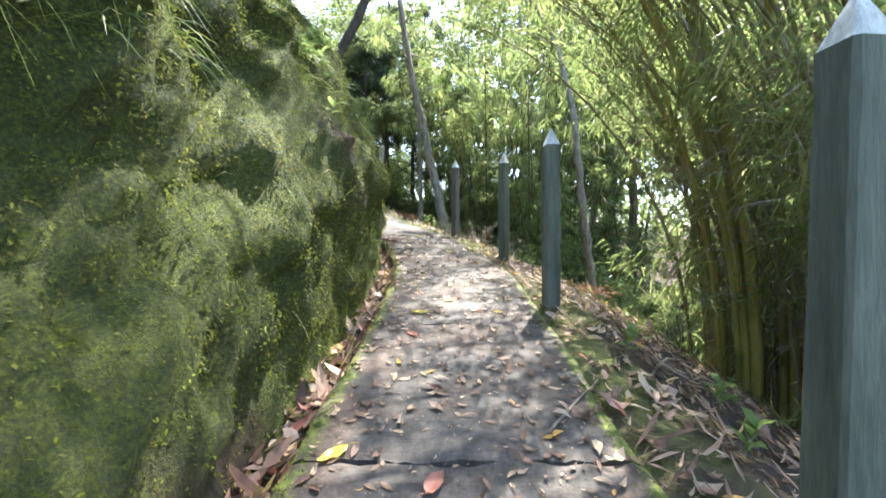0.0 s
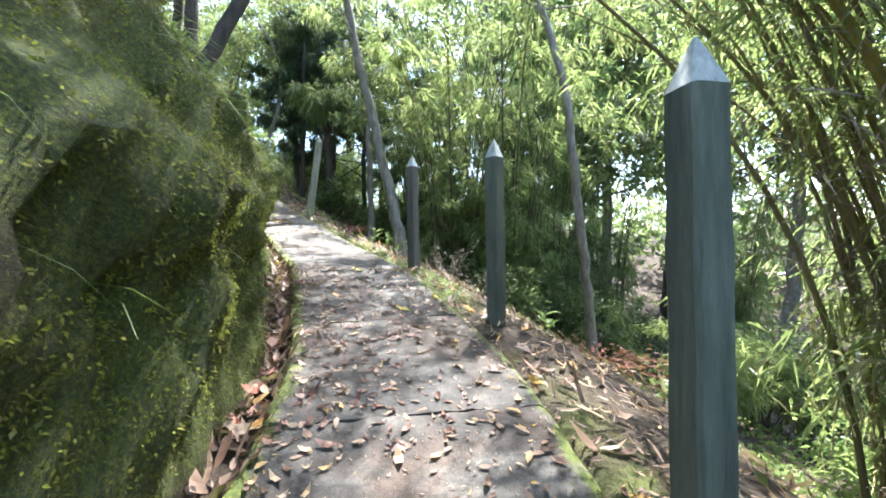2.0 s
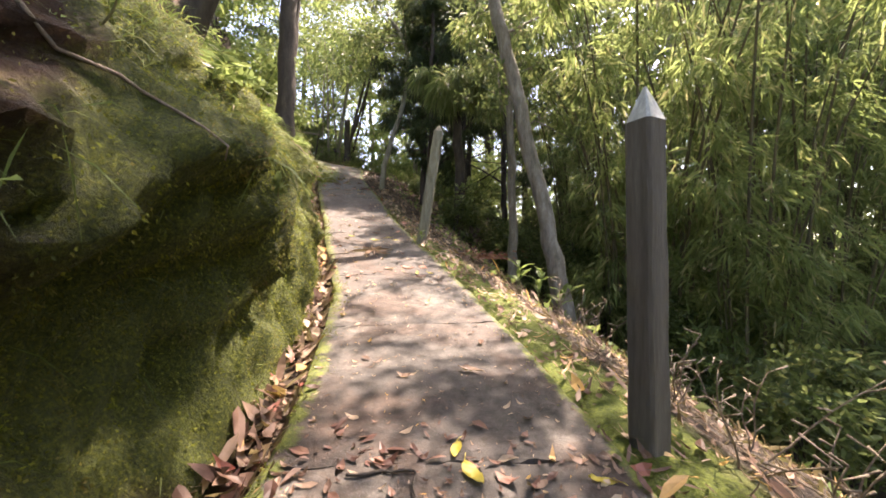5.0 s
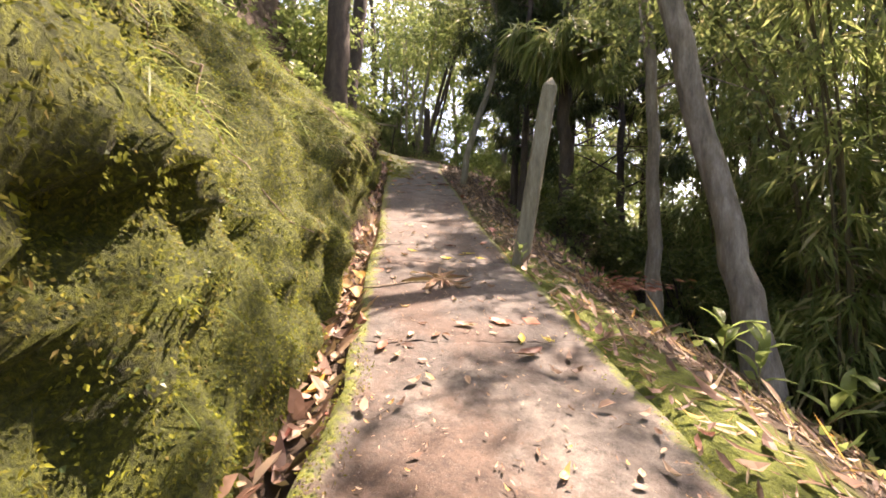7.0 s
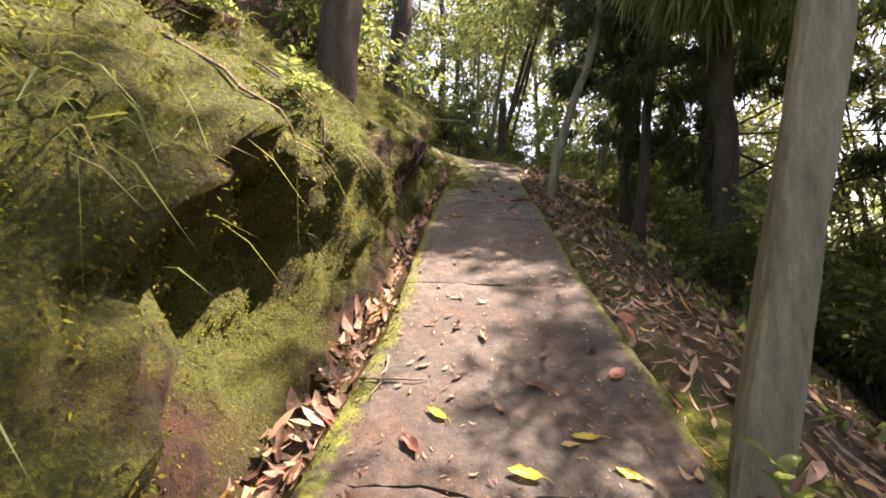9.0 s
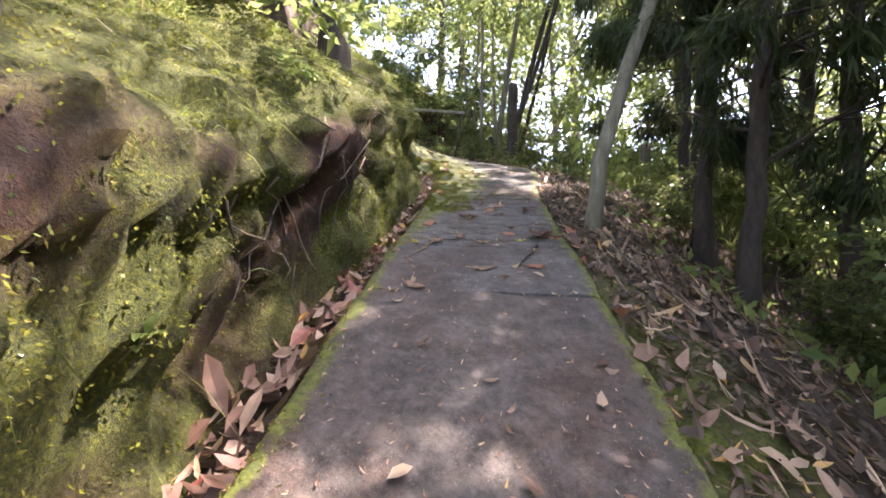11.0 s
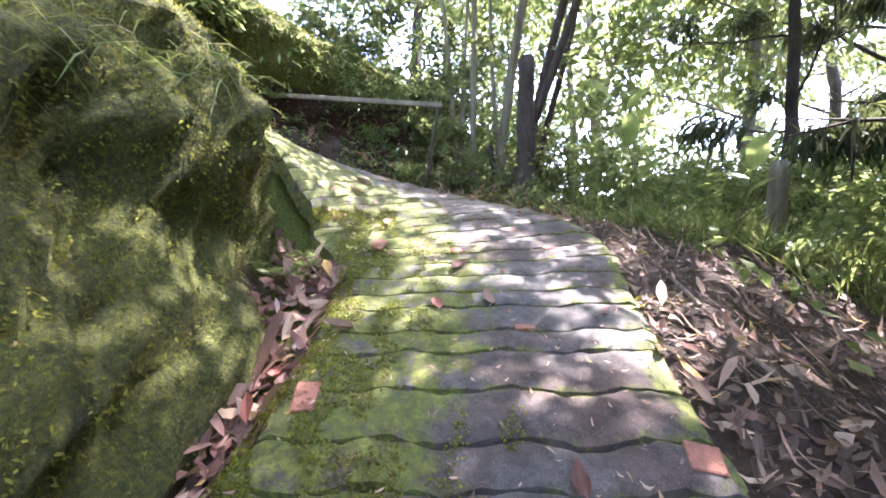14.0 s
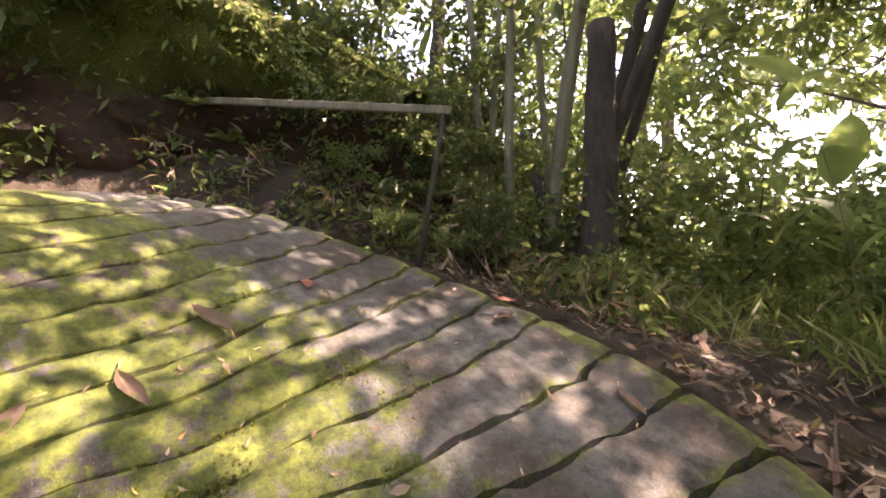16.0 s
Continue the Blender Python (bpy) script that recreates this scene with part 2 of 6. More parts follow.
# ---- the lie of the land ----
# centre line of the path: x, y, z
LINE = np.array([(0.1, -9, -1.3), (0.1, -4, -0.55), (0.1, 0, 0.07), (0.1, 1.7, 0.3), (0.12, 2.5, 0.42), (0.15, 4.1, 0.69), (0.13, 5.1, 0.87),
                 (0.0, 6.1, 1.04), (-0.35, 7.5, 1.3), (-0.65, 8.6, 1.5), (-1.1, 9.7, 1.68), (-1.7, 11.0, 1.95), (-2.3, 12.0, 2.28),
                 (-2.95, 13.0, 2.6), (-3.6, 14.1, 2.95), (-4.4, 15.3, 3.45), (-5.1, 16.4, 3.95), (-5.8, 17.5, 4.38), (-6.48, 18.58, 4.83),
                 (-6.93, 19.3, 5.16), (-7.24, 19.78, 5.40), (-7.55, 20.17, 5.60), (-7.9, 20.45, 5.79), (-8.296, 20.62, 5.97), (-8.75, 20.64, 6.14), (-9.2, 20.54, 6.34),
                 (-9.6, 20.33, 6.54), (-9.94, 20.02, 6.70), (-10.29, 19.35, 6.68), (-10.32, 18.6, 6.6), (-10.25, 17.5, 6.45), (-10.1, 15.0, 6.6), (-9.9, 10.0, 7.2)])


def catmull(points, step):
    out = []
    p = np.vstack([2 * points[0] - points[1], points, 2 * points[-1] - points[-2]])
    for i in range(1, len(p) - 2):
        n = max(2, int(np.linalg.norm(p[i + 1] - p[i]) / step))
        for k in np.arange(n) / n:
            a, b, c, d = p[i - 1], p[i], p[i + 1], p[i + 2]
            out.append(0.5 * (2 * b + (c - a) * k + (2 * a - 5 * b + 4 * c - d) * k * k + (3 * b - a - 3 * c + d) * k ** 3))
    out.append(p[-2])
    return np.array(out)


AXIS = catmull(LINE, 0.1)
RUN = np.concatenate([[0], np.cumsum(np.linalg.norm(np.diff(AXIS[:, :2], axis=0), axis=1))])
TAN = np.gradient(AXIS[:, :2], axis=0)
TAN /= np.linalg.norm(TAN, axis=1)[:, None]
RIGHT = np.stack([TAN[:, 1], -TAN[:, 0]], 1)


def along(s):
    """Centre, tangent and right-hand way of the path at run s."""
    c = np.array([np.interp(s, RUN, AXIS[:, k]) for k in range(3)])
    t = np.array([np.interp(s, RUN, TAN[:, k]) for k in range(2)])
    t /= np.linalg.norm(t)
    return c, t, np.array((t[1], -t[0]))


def run_at(x, y):
    return RUN[np.argmin((AXIS[:, 0] - x) ** 2 + (AXIS[:, 1] - y) ** 2)]


S_BEND = run_at(-8.1, 20.55)
S_TIP = run_at(-9.6, 20.3)
S_GROOVE = run_at(-5.55, 17.1)
S_END = run_at(-10.0, 19.9)


def smooth(a, b, v):
    k = np.clip((v - a) / (b - a), 0, 1)
    return k * k * (3 - 2 * k)


def half(s):
    """Half the width of the concrete, wider round the bend."""
    return np.interp(s, [0, run_at(-6.5, 18.6), S_BEND - 1.9, S_BEND - 1.2, S_BEND - 0.3, S_BEND + 2.0, S_BEND + 3.2], [0.74, 0.76, 0.75, 0.83, 1.12, 1.18, 1.0])


def canted(s, q):
    """How far the path is raised on the outer side of the bend; q: -1 left to 1 right."""
    return 0.13 * smooth(S_BEND - 1.2, S_BEND + 0.2, s) * np.clip(q, -1, 1)


def nearest(x, y):
    """Signed side distance (right positive), run and path height for arrays of places."""
    x, y = np.atleast_1d(np.asarray(x, float)), np.atleast_1d(np.asarray(y, float))
    d, s, z = np.empty(x.size), np.empty(x.size), np.empty(x.size)
    for a in range(0, x.size, 4000):
        dx = x[a:a + 4000, None] - AXIS[None, :, 0]
        dy = y[a:a + 4000, None] - AXIS[None, :, 1]
        r = np.hypot(dx, dy)
        i = r.argmin(1)
        n = np.arange(len(i))
        side = dx[n, i] * RIGHT[i, 0] + dy[n, i] * RIGHT[i, 1]
        d[a:a + 4000] = np.where(side >= 0, 1, -1) * r[n, i]
        s[a:a + 4000] = RUN[i]
        w = np.exp(-(r - r[n, i][:, None]) / 0.3)
        z[a:a + 4000] = (w * AXIS[None, :, 2]).sum(1) / w.sum(1)
    return d, s, z + canted(s, d / half(s))


def wobble(x, y, scale, seed=0.0):
    """A cheap smooth unevenness, about -1 to 1."""
    x, y = np.asarray(x) / scale + seed, np.asarray(y) / scale - seed
    return (np.sin(x * 1.7 + 1.3 * np.sin(y * 1.1 + seed)) + np.sin(y * 2.1 + 1.7 * np.sin(x * 0.9)) + np.sin((x + y) * 3.1 + np.sin(x * 2.3 - y))) / 3


def land(x, y):
    """Height of the ground."""
    d, s, z = nearest(x, y)
    x, y = np.atleast_1d(np.asarray(x, float)), np.atleast_1d(np.asarray(y, float))
    e = np.abs(d) - half(s)
    down = np.interp(e, [-2, -0.05, 0.05, 0.45, 1.2, 5, 12, 22, 60, 300], [-0.14, -0.14, -0.03, -0.08, -0.42, -2.9, -4.6, -4.6, 2.0, 8.0])
    up = np.interp(e, [-2, -0.05, 0.0, 0.3, 0.8, 1.4, 4, 9, 60, 300], [-0.14, -0.14, -0.16, -0.16, -0.1, 1.75, 3.9, 5.6, 12, 14])
    level = np.interp(e, [-2, -0.05, 0.05, 2.5, 8, 60, 300], [-0.14, -0.14, -0.03, -0.15, -1.5, -2, 2])
    far_bank = np.interp(e, [-2, -0.05, 0.0, 0.35, 1.3, 4, 60, 300], [-0.14, -0.14, -0.1, -0.1, 1.1, 2.6, 9, 12])
    low_side = np.interp(e, [-2, -0.05, 0.0, 0.3, 1.0, 3, 60, 300], [-0.14, -0.14, -0.5, -0.75, -0.5, 0.6, 6, 12])
    k0 = smooth(S_BEND - 1.3, S_BEND - 0.1, s)
    up = up * (1 - k0) + low_side * k0
    k1 = smooth(S_BEND - 2.2, S_BEND - 0.3, s)
    k2 = smooth(S_TIP - 0.9, S_TIP + 0.3, s)
    right = (down * (1 - k1) + level * k1) * (1 - k2) + far_bank * k2
    h = z + np.where(d > 0, right, up)
    rough = np.clip((e - 0.1) / 1.5, 0, 1)
    return h + rough * (0.10 * wobble(x, y, 1.1) + 0.03 * wobble(x, y, 0.33, 2.0) + np.clip(e / 12, 0, 1) * 0.5 * wobble(x, y, 6.0, 5.0))


def land_at(x, y):
    return float(land(x, y)[0])


# ---- mesh helpers ----
def mesh_from(name, verts, faces, material, smooth_faces=True):
    """A mesh from arrays: verts (n, 3), faces (m, 3 or 4)."""
    verts, faces = np.asarray(verts, np.float32), np.asarray(faces, np.int32)
    me = bpy.data.meshes.new(name)
    k = faces.shape[1]
    me.vertices.add(len(verts))
    me.vertices.foreach_set("co", verts.ravel())
    me.loops.add(faces.size)
    me.loops.foreach_set("vertex_index", faces.ravel())
    me.polygons.add(len(faces))
    me.polygons.foreach_set("loop_start", np.arange(0, faces.size, k, dtype=np.int32))
    me.polygons.foreach_set("use_smooth", np.full(len(faces), smooth_faces))
    me.update(calc_edges=True)
    me.materials.append(material)
    return me


def fattribute(me, name, values):
    a = me.attributes.new(name, "FLOAT", "POINT")
    a.data.foreach_set("value", np.asarray(values, np.float32))


def piece(name, me, parent=None, label=""):
    ob = new(name, me)
    if parent:
        ob.parent = parent
    return tagged(ob, label)


def part(name, bm, material, parent, label=""):
    me = bpy.data.meshes.new(name)
    bm.to_mesh(me)
    bm.free()
    me.materials.append(material)
    return piece(name, me, parent, label)


def thing(name, x, y, z, label, category, group="", kind=""):
    ob = new(name)
    ob.location = (x, y, z)
    ob.empty_display_size = 0.1
    return tagged(ob, label, category, group, kind)


def tube(points, radii, sides=7, wob=0.0, rng=None):
    """Verts and quads of a tapered tube with capped ends along points."""
    p = np.asarray(points, float)
    r = np.asarray(radii, float) * np.ones(len(p))
    t = np.gradient(p, axis=0)
    t /= np.linalg.norm(t, axis=1)[:, None] + 1e-9
    ref = np.where(np.abs(t[:, 2:3]) > 0.9, np.array([[1.0, 0, 0]]), np.array([[0, 0, 1.0]]))
    u = np.cross(t, ref)
    u /= np.linalg.norm(u, axis=1)[:, None]
    for i in range(1, len(u)):
        u[i] -= t[i] * (u[i] @ t[i])
        a = u[i - 1] - t[i] * (u[i - 1] @ t[i])
        u[i] = a / (np.linalg.norm(a) + 1e-9)
    v = np.cross(t, u)
    ang = np.arange(sides) / sides * 2 * np.pi
    rr = r[:, None] * (1 + (wob * rng.normal(size=(len(p), sides)) if wob else 0))
    ring = p[:, None, :] + rr[..., None] * (np.cos(ang)[None, :, None] * u[:, None, :] + np.sin(ang)[None, :, None] * v[:, None, :])
    verts = np.vstack([ring.reshape(-1, 3), p[:1], p[-1:]])
    n, f = len(p), []
    for i in range(n - 1):
        for k in range(sides):
            f.append((i * sides + k, i * sides + (k + 1) % sides, (i + 1) * sides + (k + 1) % sides, (i + 1) * sides + k))
    a, b = n * sides, n * sides + 1
    for k in range(0, sides - 1, 2):
        f.append((a, (k + 2) % sides, k + 1, k))
        o = (n - 1) * sides
        f.append((b, o + k, o + k + 1, o + (k + 2) % sides))
    return verts, np.array(f)


def joined(pieces):
    verts, faces, base = [], [], 0
    for v, f in pieces:
        verts.append(v)
        faces.append(np.asarray(f) + base)
        base += len(v)
    return np.vstack(verts), np.vstack(faces)


def unit(v):
    return v / (np.linalg.norm(v, axis=-1, keepdims=True) + 1e-9)


def leaves(at, way, length, width, rng, droop=0.25, fold=0.12):
    """Pointed leaves: four corners and a folded midrib, two quads each. at, way: (n, 3)."""
    n = len(at)
    way = unit(way)
    length, width = np.broadcast_to(length, n)[:, None], np.broadcast_to(width, n)[:, None]
    side = unit(np.cross(way, rng.normal(size=(n, 3))))
    up = np.cross(side, way)
    tip = at + way * length - np.array([0, 0, 1.0]) * droop * length
    mid = at + way * length * 0.45 - np.array([0, 0, 1.0]) * droop * 0.25 * length
    l = mid + side * width * 0.5 + up * fold * width
    r = mid - side * width * 0.5 + up * fold * width
    verts = np.stack([at, l, tip, r], 1).reshape(-1, 3)
    faces = (np.arange(n) * 4)[:, None] + np.array([0, 1, 2, 3])
    return verts, faces


def sprays(at, way, count, length, width, rng, droop=0.5, spread=0.7):
    """Fans of narrow leaves at the ends of twigs."""
    n = len(at)
    a = np.repeat(at, count, 0) + rng.normal(size=(n * count, 3)) * 0.05
    w = unit(np.repeat(unit(way), count, 0) + rng.normal(size=(n * count, 3)) * spread)
    size = rng.uniform(0.6, 1.15, n * count)
    return leaves(a, w, length * size, width * size, rng, droop)


# ---- ground ----
def axis_steps(lo, hi, core_lo, core_hi, step, grow=1.25):
    mid = list(np.arange(core_lo, core_hi + 1e-6, step))
    left, right, h = [], [], step
    v = core_lo
    while v > lo:
        h *= grow
        v -= h
        left.append(v)
    v, h = core_hi, step
    while v < hi:
        h *= grow
        v += h
        right.append(v)
    return np.array(left[::-1] + mid + right)


gx, gy = axis_steps(-320, 320, -15, 9, 0.12), axis_steps(-320, 320, -4, 27, 0.12)
XX, YY = np.meshgrid(gx, gy)
ZZ = land(XX.ravel(), YY.ravel())
nx, ny = len(gx), len(gy)
ii = (np.arange(ny - 1)[:, None] * nx + np.arange(nx - 1)[None, :]).ravel()
ground = piece("ground", mesh_from("ground", np.stack([XX.ravel(), YY.ravel(), ZZ], 1), np.stack([ii, ii + 1, ii + nx + 1, ii + nx], 1), SOIL))
dd, ss, _ = nearest(XX.ravel(), YY.ravel())
verge = dd - half(ss)
strip = np.interp(ss, [run_at(0.1, 0), run_at(0.12, 2.5), run_at(0.13, 4.6), run_at(0, 6.1), run_at(-0.35, 7.5), run_at(-1.7, 11), run_at(-2.95, 13), run_at(-3.6, 14.1), run_at(-4.4, 15.3), run_at(-6.4, 18.6), S_BEND], [0.3, 0.55, 0.5, 0.3, 0.75, 0.95, 0.95, 0.4, 0.6, 0.3, 0.2])
VERGE_MOSS = strip * (1 - smooth(0.25, 0.95, verge + 0.25 * wobble(XX.ravel(), YY.ravel(), 0.7, 1.0))) * smooth(-0.3, 0.0, verge)
VERGE_MOSS += 1.2 * (dd < -0.5) * smooth(S_BEND - 2.6, S_BEND - 1.6, ss)
fattribute(ground.data, "mossy", np.clip(VERGE_MOSS, 0, 1))
tagged(ground, "brown forest soil sloping down from the path", "ground", kind="structure")


# ---- banks: cut earth faces beside the path ----
# how much moss covers the bank, from start to end of its run
COVER_RUN = [run_at(0.1, -4), run_at(0.1, 1.5), run_at(0.15, 4), run_at(-0.3, 7.3), run_at(-0.7, 8.7), run_at(-1.4, 10.4), run_at(-2.4, 12.2), run_at(-2.9, 12.95), run_at(-3.8, 14.4), run_at(-4.6, 15.6), run_at(-5.4, 16.9), run_at(-6.4, 18.4), S_BEND]
COVER_AT = [0.85, 0.9, 0.85, 0.8, 0.7, 1.35, 1.3, 0.35, 0.38, 0.46, 0.72, 1.0, 1.0]

def bank(name, s0, s1, side, profiles, label, seed, bare_face=0.0):
    """A strip of cut earth: profiles are (run share, [(side distance past the kerb, height over the path)...])."""
    srun = np.arange(s0, s1, 0.07)
    m = 46
    shares = [p[0] for p in profiles]
    shapes = []
    for _, pts in profiles:
        pts = np.array(pts, float)
        ln = np.concatenate([[0], np.cumsum(np.linalg.norm(np.diff(pts, axis=0), axis=1))])
        q = np.linspace(0, ln[-1], m)
        shapes.append(np.stack([np.interp(q, ln, pts[:, 0]), np.interp(q, ln, pts[:, 1])], 1))
    shapes = np.array(shapes)
    verts, cover = [], []
    for s in srun:
        c, t, r = along(s)
        k = (s - s0) / (s1 - s0)
        prof = np.array([[np.interp(k, shares, shapes[:, j, a]) for a in range(2)] for j in range(m)])
        for j in range(m):
            e, h = prof[j]
            u = j / (m - 1)
            q = Vector((s * 0.9, h * 1.1 + seed, e))
            bulge = 0.20 * noise.noise(q * 1.2) + 0.17 * noise.noise(q * 3.1) + 0.10 * noise.noise(q * 7.0) + 0.05 * noise.noise(q * 14.0)
            fade = min(1.0, j / 5) * (1 - 0.5 * max(0.0, u - 0.8) * 5)
            o = side * (half(s) + e + bulge * fade)
            lift = 0.10 * noise.noise(Vector((s * 0.8, seed + 9, h))) * fade
            verts.append((c[0] + r[0] * o, c[1] + r[1] * o, c[2] + h + lift))
            bare = noise.noise(Vector((s * 0.45, h * 0.8 + seed * 2, 0.0)))
            cover.append(np.clip((0.42 if side > 0 else np.interp(s, COVER_RUN, COVER_AT)) + 0.95 * bare + 0.45 * noise.noise(Vector((s * 1.6, h * 2.2, seed))) + 0.3 * smooth(0.9, 1.5, h) - 0.15 * (1 - smooth(0.05, 0.3, h)) - bare_face * (1 - smooth(1.3, 2.0, h)), 0, 1))
    n = len(srun)
    ii = (np.arange(n - 1)[:, None] * m + np.arange(m - 1)[None, :]).ravel()
    f = np.stack([ii, ii + m, ii + m + 1, ii + 1], 1) if side < 0 else np.stack([ii, ii + 1, ii + m + 1, ii + m], 1)
    me = mesh_from(name, verts, f, MOSS_EARTH)
    fattribute(me, "mossy", cover)
    ob = piece(name, me)
    tagged(ob, label, "earth bank", kind="structure")
    return np.array(verts).reshape(n, m, 3), np.array(cover).reshape(n, m)


STEEP = [(0.2, -0.2), (0.24, 0.15), (0.27, 0.6), (0.22, 1.0), (0.18, 1.3), (0.3, 1.55), (0.6, 1.85), (1.0, 2.25), (1.6, 2.6), (2.2, 1.9)]
TALL = [(0.2, -0.2), (0.22, 0.2), (0.24, 0.75), (0.2, 1.2), (0.22, 1.5), (0.4, 1.9), (0.65, 2.4), (1.0, 2.9), (1.6, 3.4), (2.2, 1.9)]
APRON = [(0.2, -0.2), (0.2, 0.1), (0.28, 0.5), (0.5, 0.95), (0.75, 1.25), (0.72, 1.7), (0.65, 2.1), (0.95, 2.6), (1.6, 3.2), (2.2, 1.9)]
BULGE = [(0.2, -0.2), (0.24, 0.1), (0.30, 0.5), (0.45, 0.9), (0.62, 1.3), (0.8, 1.65), (1.0, 1.95), (1.3, 2.2), (1.6, 2.4), (2.2, 1.9)]
HOLLOW = [(0.2, -0.2), (0.4, 0.05), (0.62, 0.35), (0.66, 0.65), (0.5, 0.92), (0.3, 1.1), (0.2, 1.25), (0.4, 1.5), (0.9, 1.9), (1.6, 2.3), (2.2, 1.9)]
EARTH = [(0.2, -0.2), (0.36, 0.1), (0.44, 0.35), (0.43, 0.6), (0.36, 0.85), (0.4, 1.08), (0.55, 1.28), (0.8, 1.52), (1.15, 1.8), (1.6, 2.15), (2.2, 1.9)]
CREST = [(0.2, -0.2), (0.25, 0.15), (0.28, 0.45), (0.26, 0.75), (0.22, 1.0), (0.3, 1.2), (0.55, 1.45), (1.0, 1.8), (1.6, 2.2), (2.2, 1.9)]
S0 = run_at(0.1, -6)
S1 = run_at(-7.3, 20.05)


def share(x, y):
    return (run_at(x, y) - S0) / (S1 - S0)


LOW = [(0.45, -0.6), (0.5, -0.3), (0.5, 0.0), (0.5, 0.2), (0.55, 0.4), (0.7, 0.55), (0.9, 0.7), (1.2, 0.8), (1.5, 0.85), (2.2, 0.3)]
bank_left, cover_left = bank("bank_left", S0, S1, -1, [
    (0, APRON), (share(0.1, 1.3), APRON), (share(0.1, 2.6), TALL), (share(0.13, 5.1), TALL), (share(-0.1, 6.2), STEEP), (share(-0.5, 8.1), HOLLOW), (share(-1.0, 9.4), STEEP),
    (share(-1.7, 11), BULGE), (share(-2.5, 12.3), BULGE), (share(-2.95, 13), HOLLOW), (share(-3.9, 14.5), CREST), (share(-4.4, 15.3), EARTH),
    (share(-5.1, 16.4), EARTH), (share(-5.9, 17.6), CREST), (share(-6.5, 18.6), BULGE), (share(-6.95, 19.3), CREST), (1, LOW)], "tall mossy earth bank cut beside the path", 3.0)
bank_far, cover_far = bank("bank_far", S_TIP - 0.3, run_at(-10.1, 15.0), 1, [
    (0, [(0.9, -0.3), (0.95, 0.2), (1.0, 0.6), (1.0, 1.0), (0.95, 1.3), (0.95, 1.55), (1.1, 1.7), (1.4, 1.8), (1.8, 1.8)]),
    (0.15, [(0.6, -0.2), (0.75, 0.3), (0.85, 0.9), (0.85, 1.4), (0.7, 1.8), (0.65, 2.1), (0.8, 2.3), (1.2, 2.5), (1.8, 2.6)]),
    (0.4, [(0.4, -0.2), (0.55, 0.4), (0.65, 1.1), (0.6, 1.8), (0.4, 2.4), (0.35, 2.7), (0.5, 3.0), (0.9, 3.2), (1.8, 3.4)]), (1, TALL)],
    "dark overhanging earth bank with a mossy lip", 17.0, 0.4)

# ---- concrete path ----
path = thing("path", 0, 0, 0, "weathered concrete footpath with mossy edges, climbing the slope", "path", kind="structure")


def slant(s):
    """How far the joints run askew to the path, along its run."""
    return float(np.interp(s, [S_GROOVE, S_BEND - 2.0, S_BEND - 0.5], [0.0, 0.06, 0.15]))


def slab(s0, s1, n_long, material, worn=0.006):
    """One poured strip of the path between two joints, its edges rounded by wear."""
    m = 41
    top, moss = [], []
    lip = min(0.3, 0.028 / (s1 - s0))
    steps = [0.0, lip] + list(np.linspace(lip, 1 - lip, n_long + 1)[1:-1]) + [1 - lip, 1.0]
    rows = len(steps)
    for i, a in enumerate(steps):
        for j in range(m):
            q = j / (m - 1) * 2 - 1
            s = s0 + (s1 - s0) * a
            s += slant(s) * q
            s += 0.035 * noise.noise(Vector((s0 * 0.5, q * 3.5, 3))) + 0.016 * noise.noise(Vector((s0 * 3, q * 11, i // 2))) + 0.01 * noise.noise(Vector((s0 * 5, q * 29, i // 2)))
            c, t, r = along(s)
            w = half(s) + (0.04 * noise.noise(Vector((s * 1.3, q * 3, 4))) + 0.02 * noise.noise(Vector((s * 6, q * 3, 4)))) * abs(q)
            h = 0.008 * noise.noise(Vector((c[0] * 4 + q * 3, c[1] * 4, 0))) + worn * 0.7 * noise.noise(Vector((s * 11, q * 9, 2))) - 0.016 * (abs(q) > 0.99)
            if i in (0, rows - 1):
                h -= worn * (1.2 + noise.noise(Vector((s * 3, q * 9, 7))))
            top.append((c[0] + r[0] * q * w, c[1] + r[1] * q * w, c[2] + h + canted(s, q)))
            bend = float(smooth(S_BEND - 4.6, S_BEND - 1.2, s))
            m_l = smooth(0.8 - 1.05 * bend, 1.0 - 0.3 * bend, -q) * (0.75 + 0.6 * bend)
            m_r = smooth(0.86, 1.0, q) * 0.7
            moss.append(float(m_l + m_r) + 0.1 * bend + (0.2 * bend if i in (0, rows - 1) else 0.0))
    top = np.array(top)
    n = rows * m
    f = []
    for i in range(rows - 1):
        for j in range(m - 1):
            a = i * m + j
            f.append((a, a + 1, a + m + 1, a + m))
    rim = [j for j in range(m)] + [i * m + m - 1 for i in range(1, rows)] + [(rows - 1) * m + j for j in range(m - 2, -1, -1)] + [i * m for i in range(rows - 2, 0, -1)]
    k = len(rim)
    for a in range(k):
        b = (a + 1) % k
        f.append((n + a, n + k + a, n + k + b, n + b))
    me = mesh_from("slab", np.vstack([top, top[rim], top[rim] - np.array([0, 0, 0.16])]), f, material)
    fattribute(me, "mossy", moss + [moss[v] for v in rim] * 2)
    return me


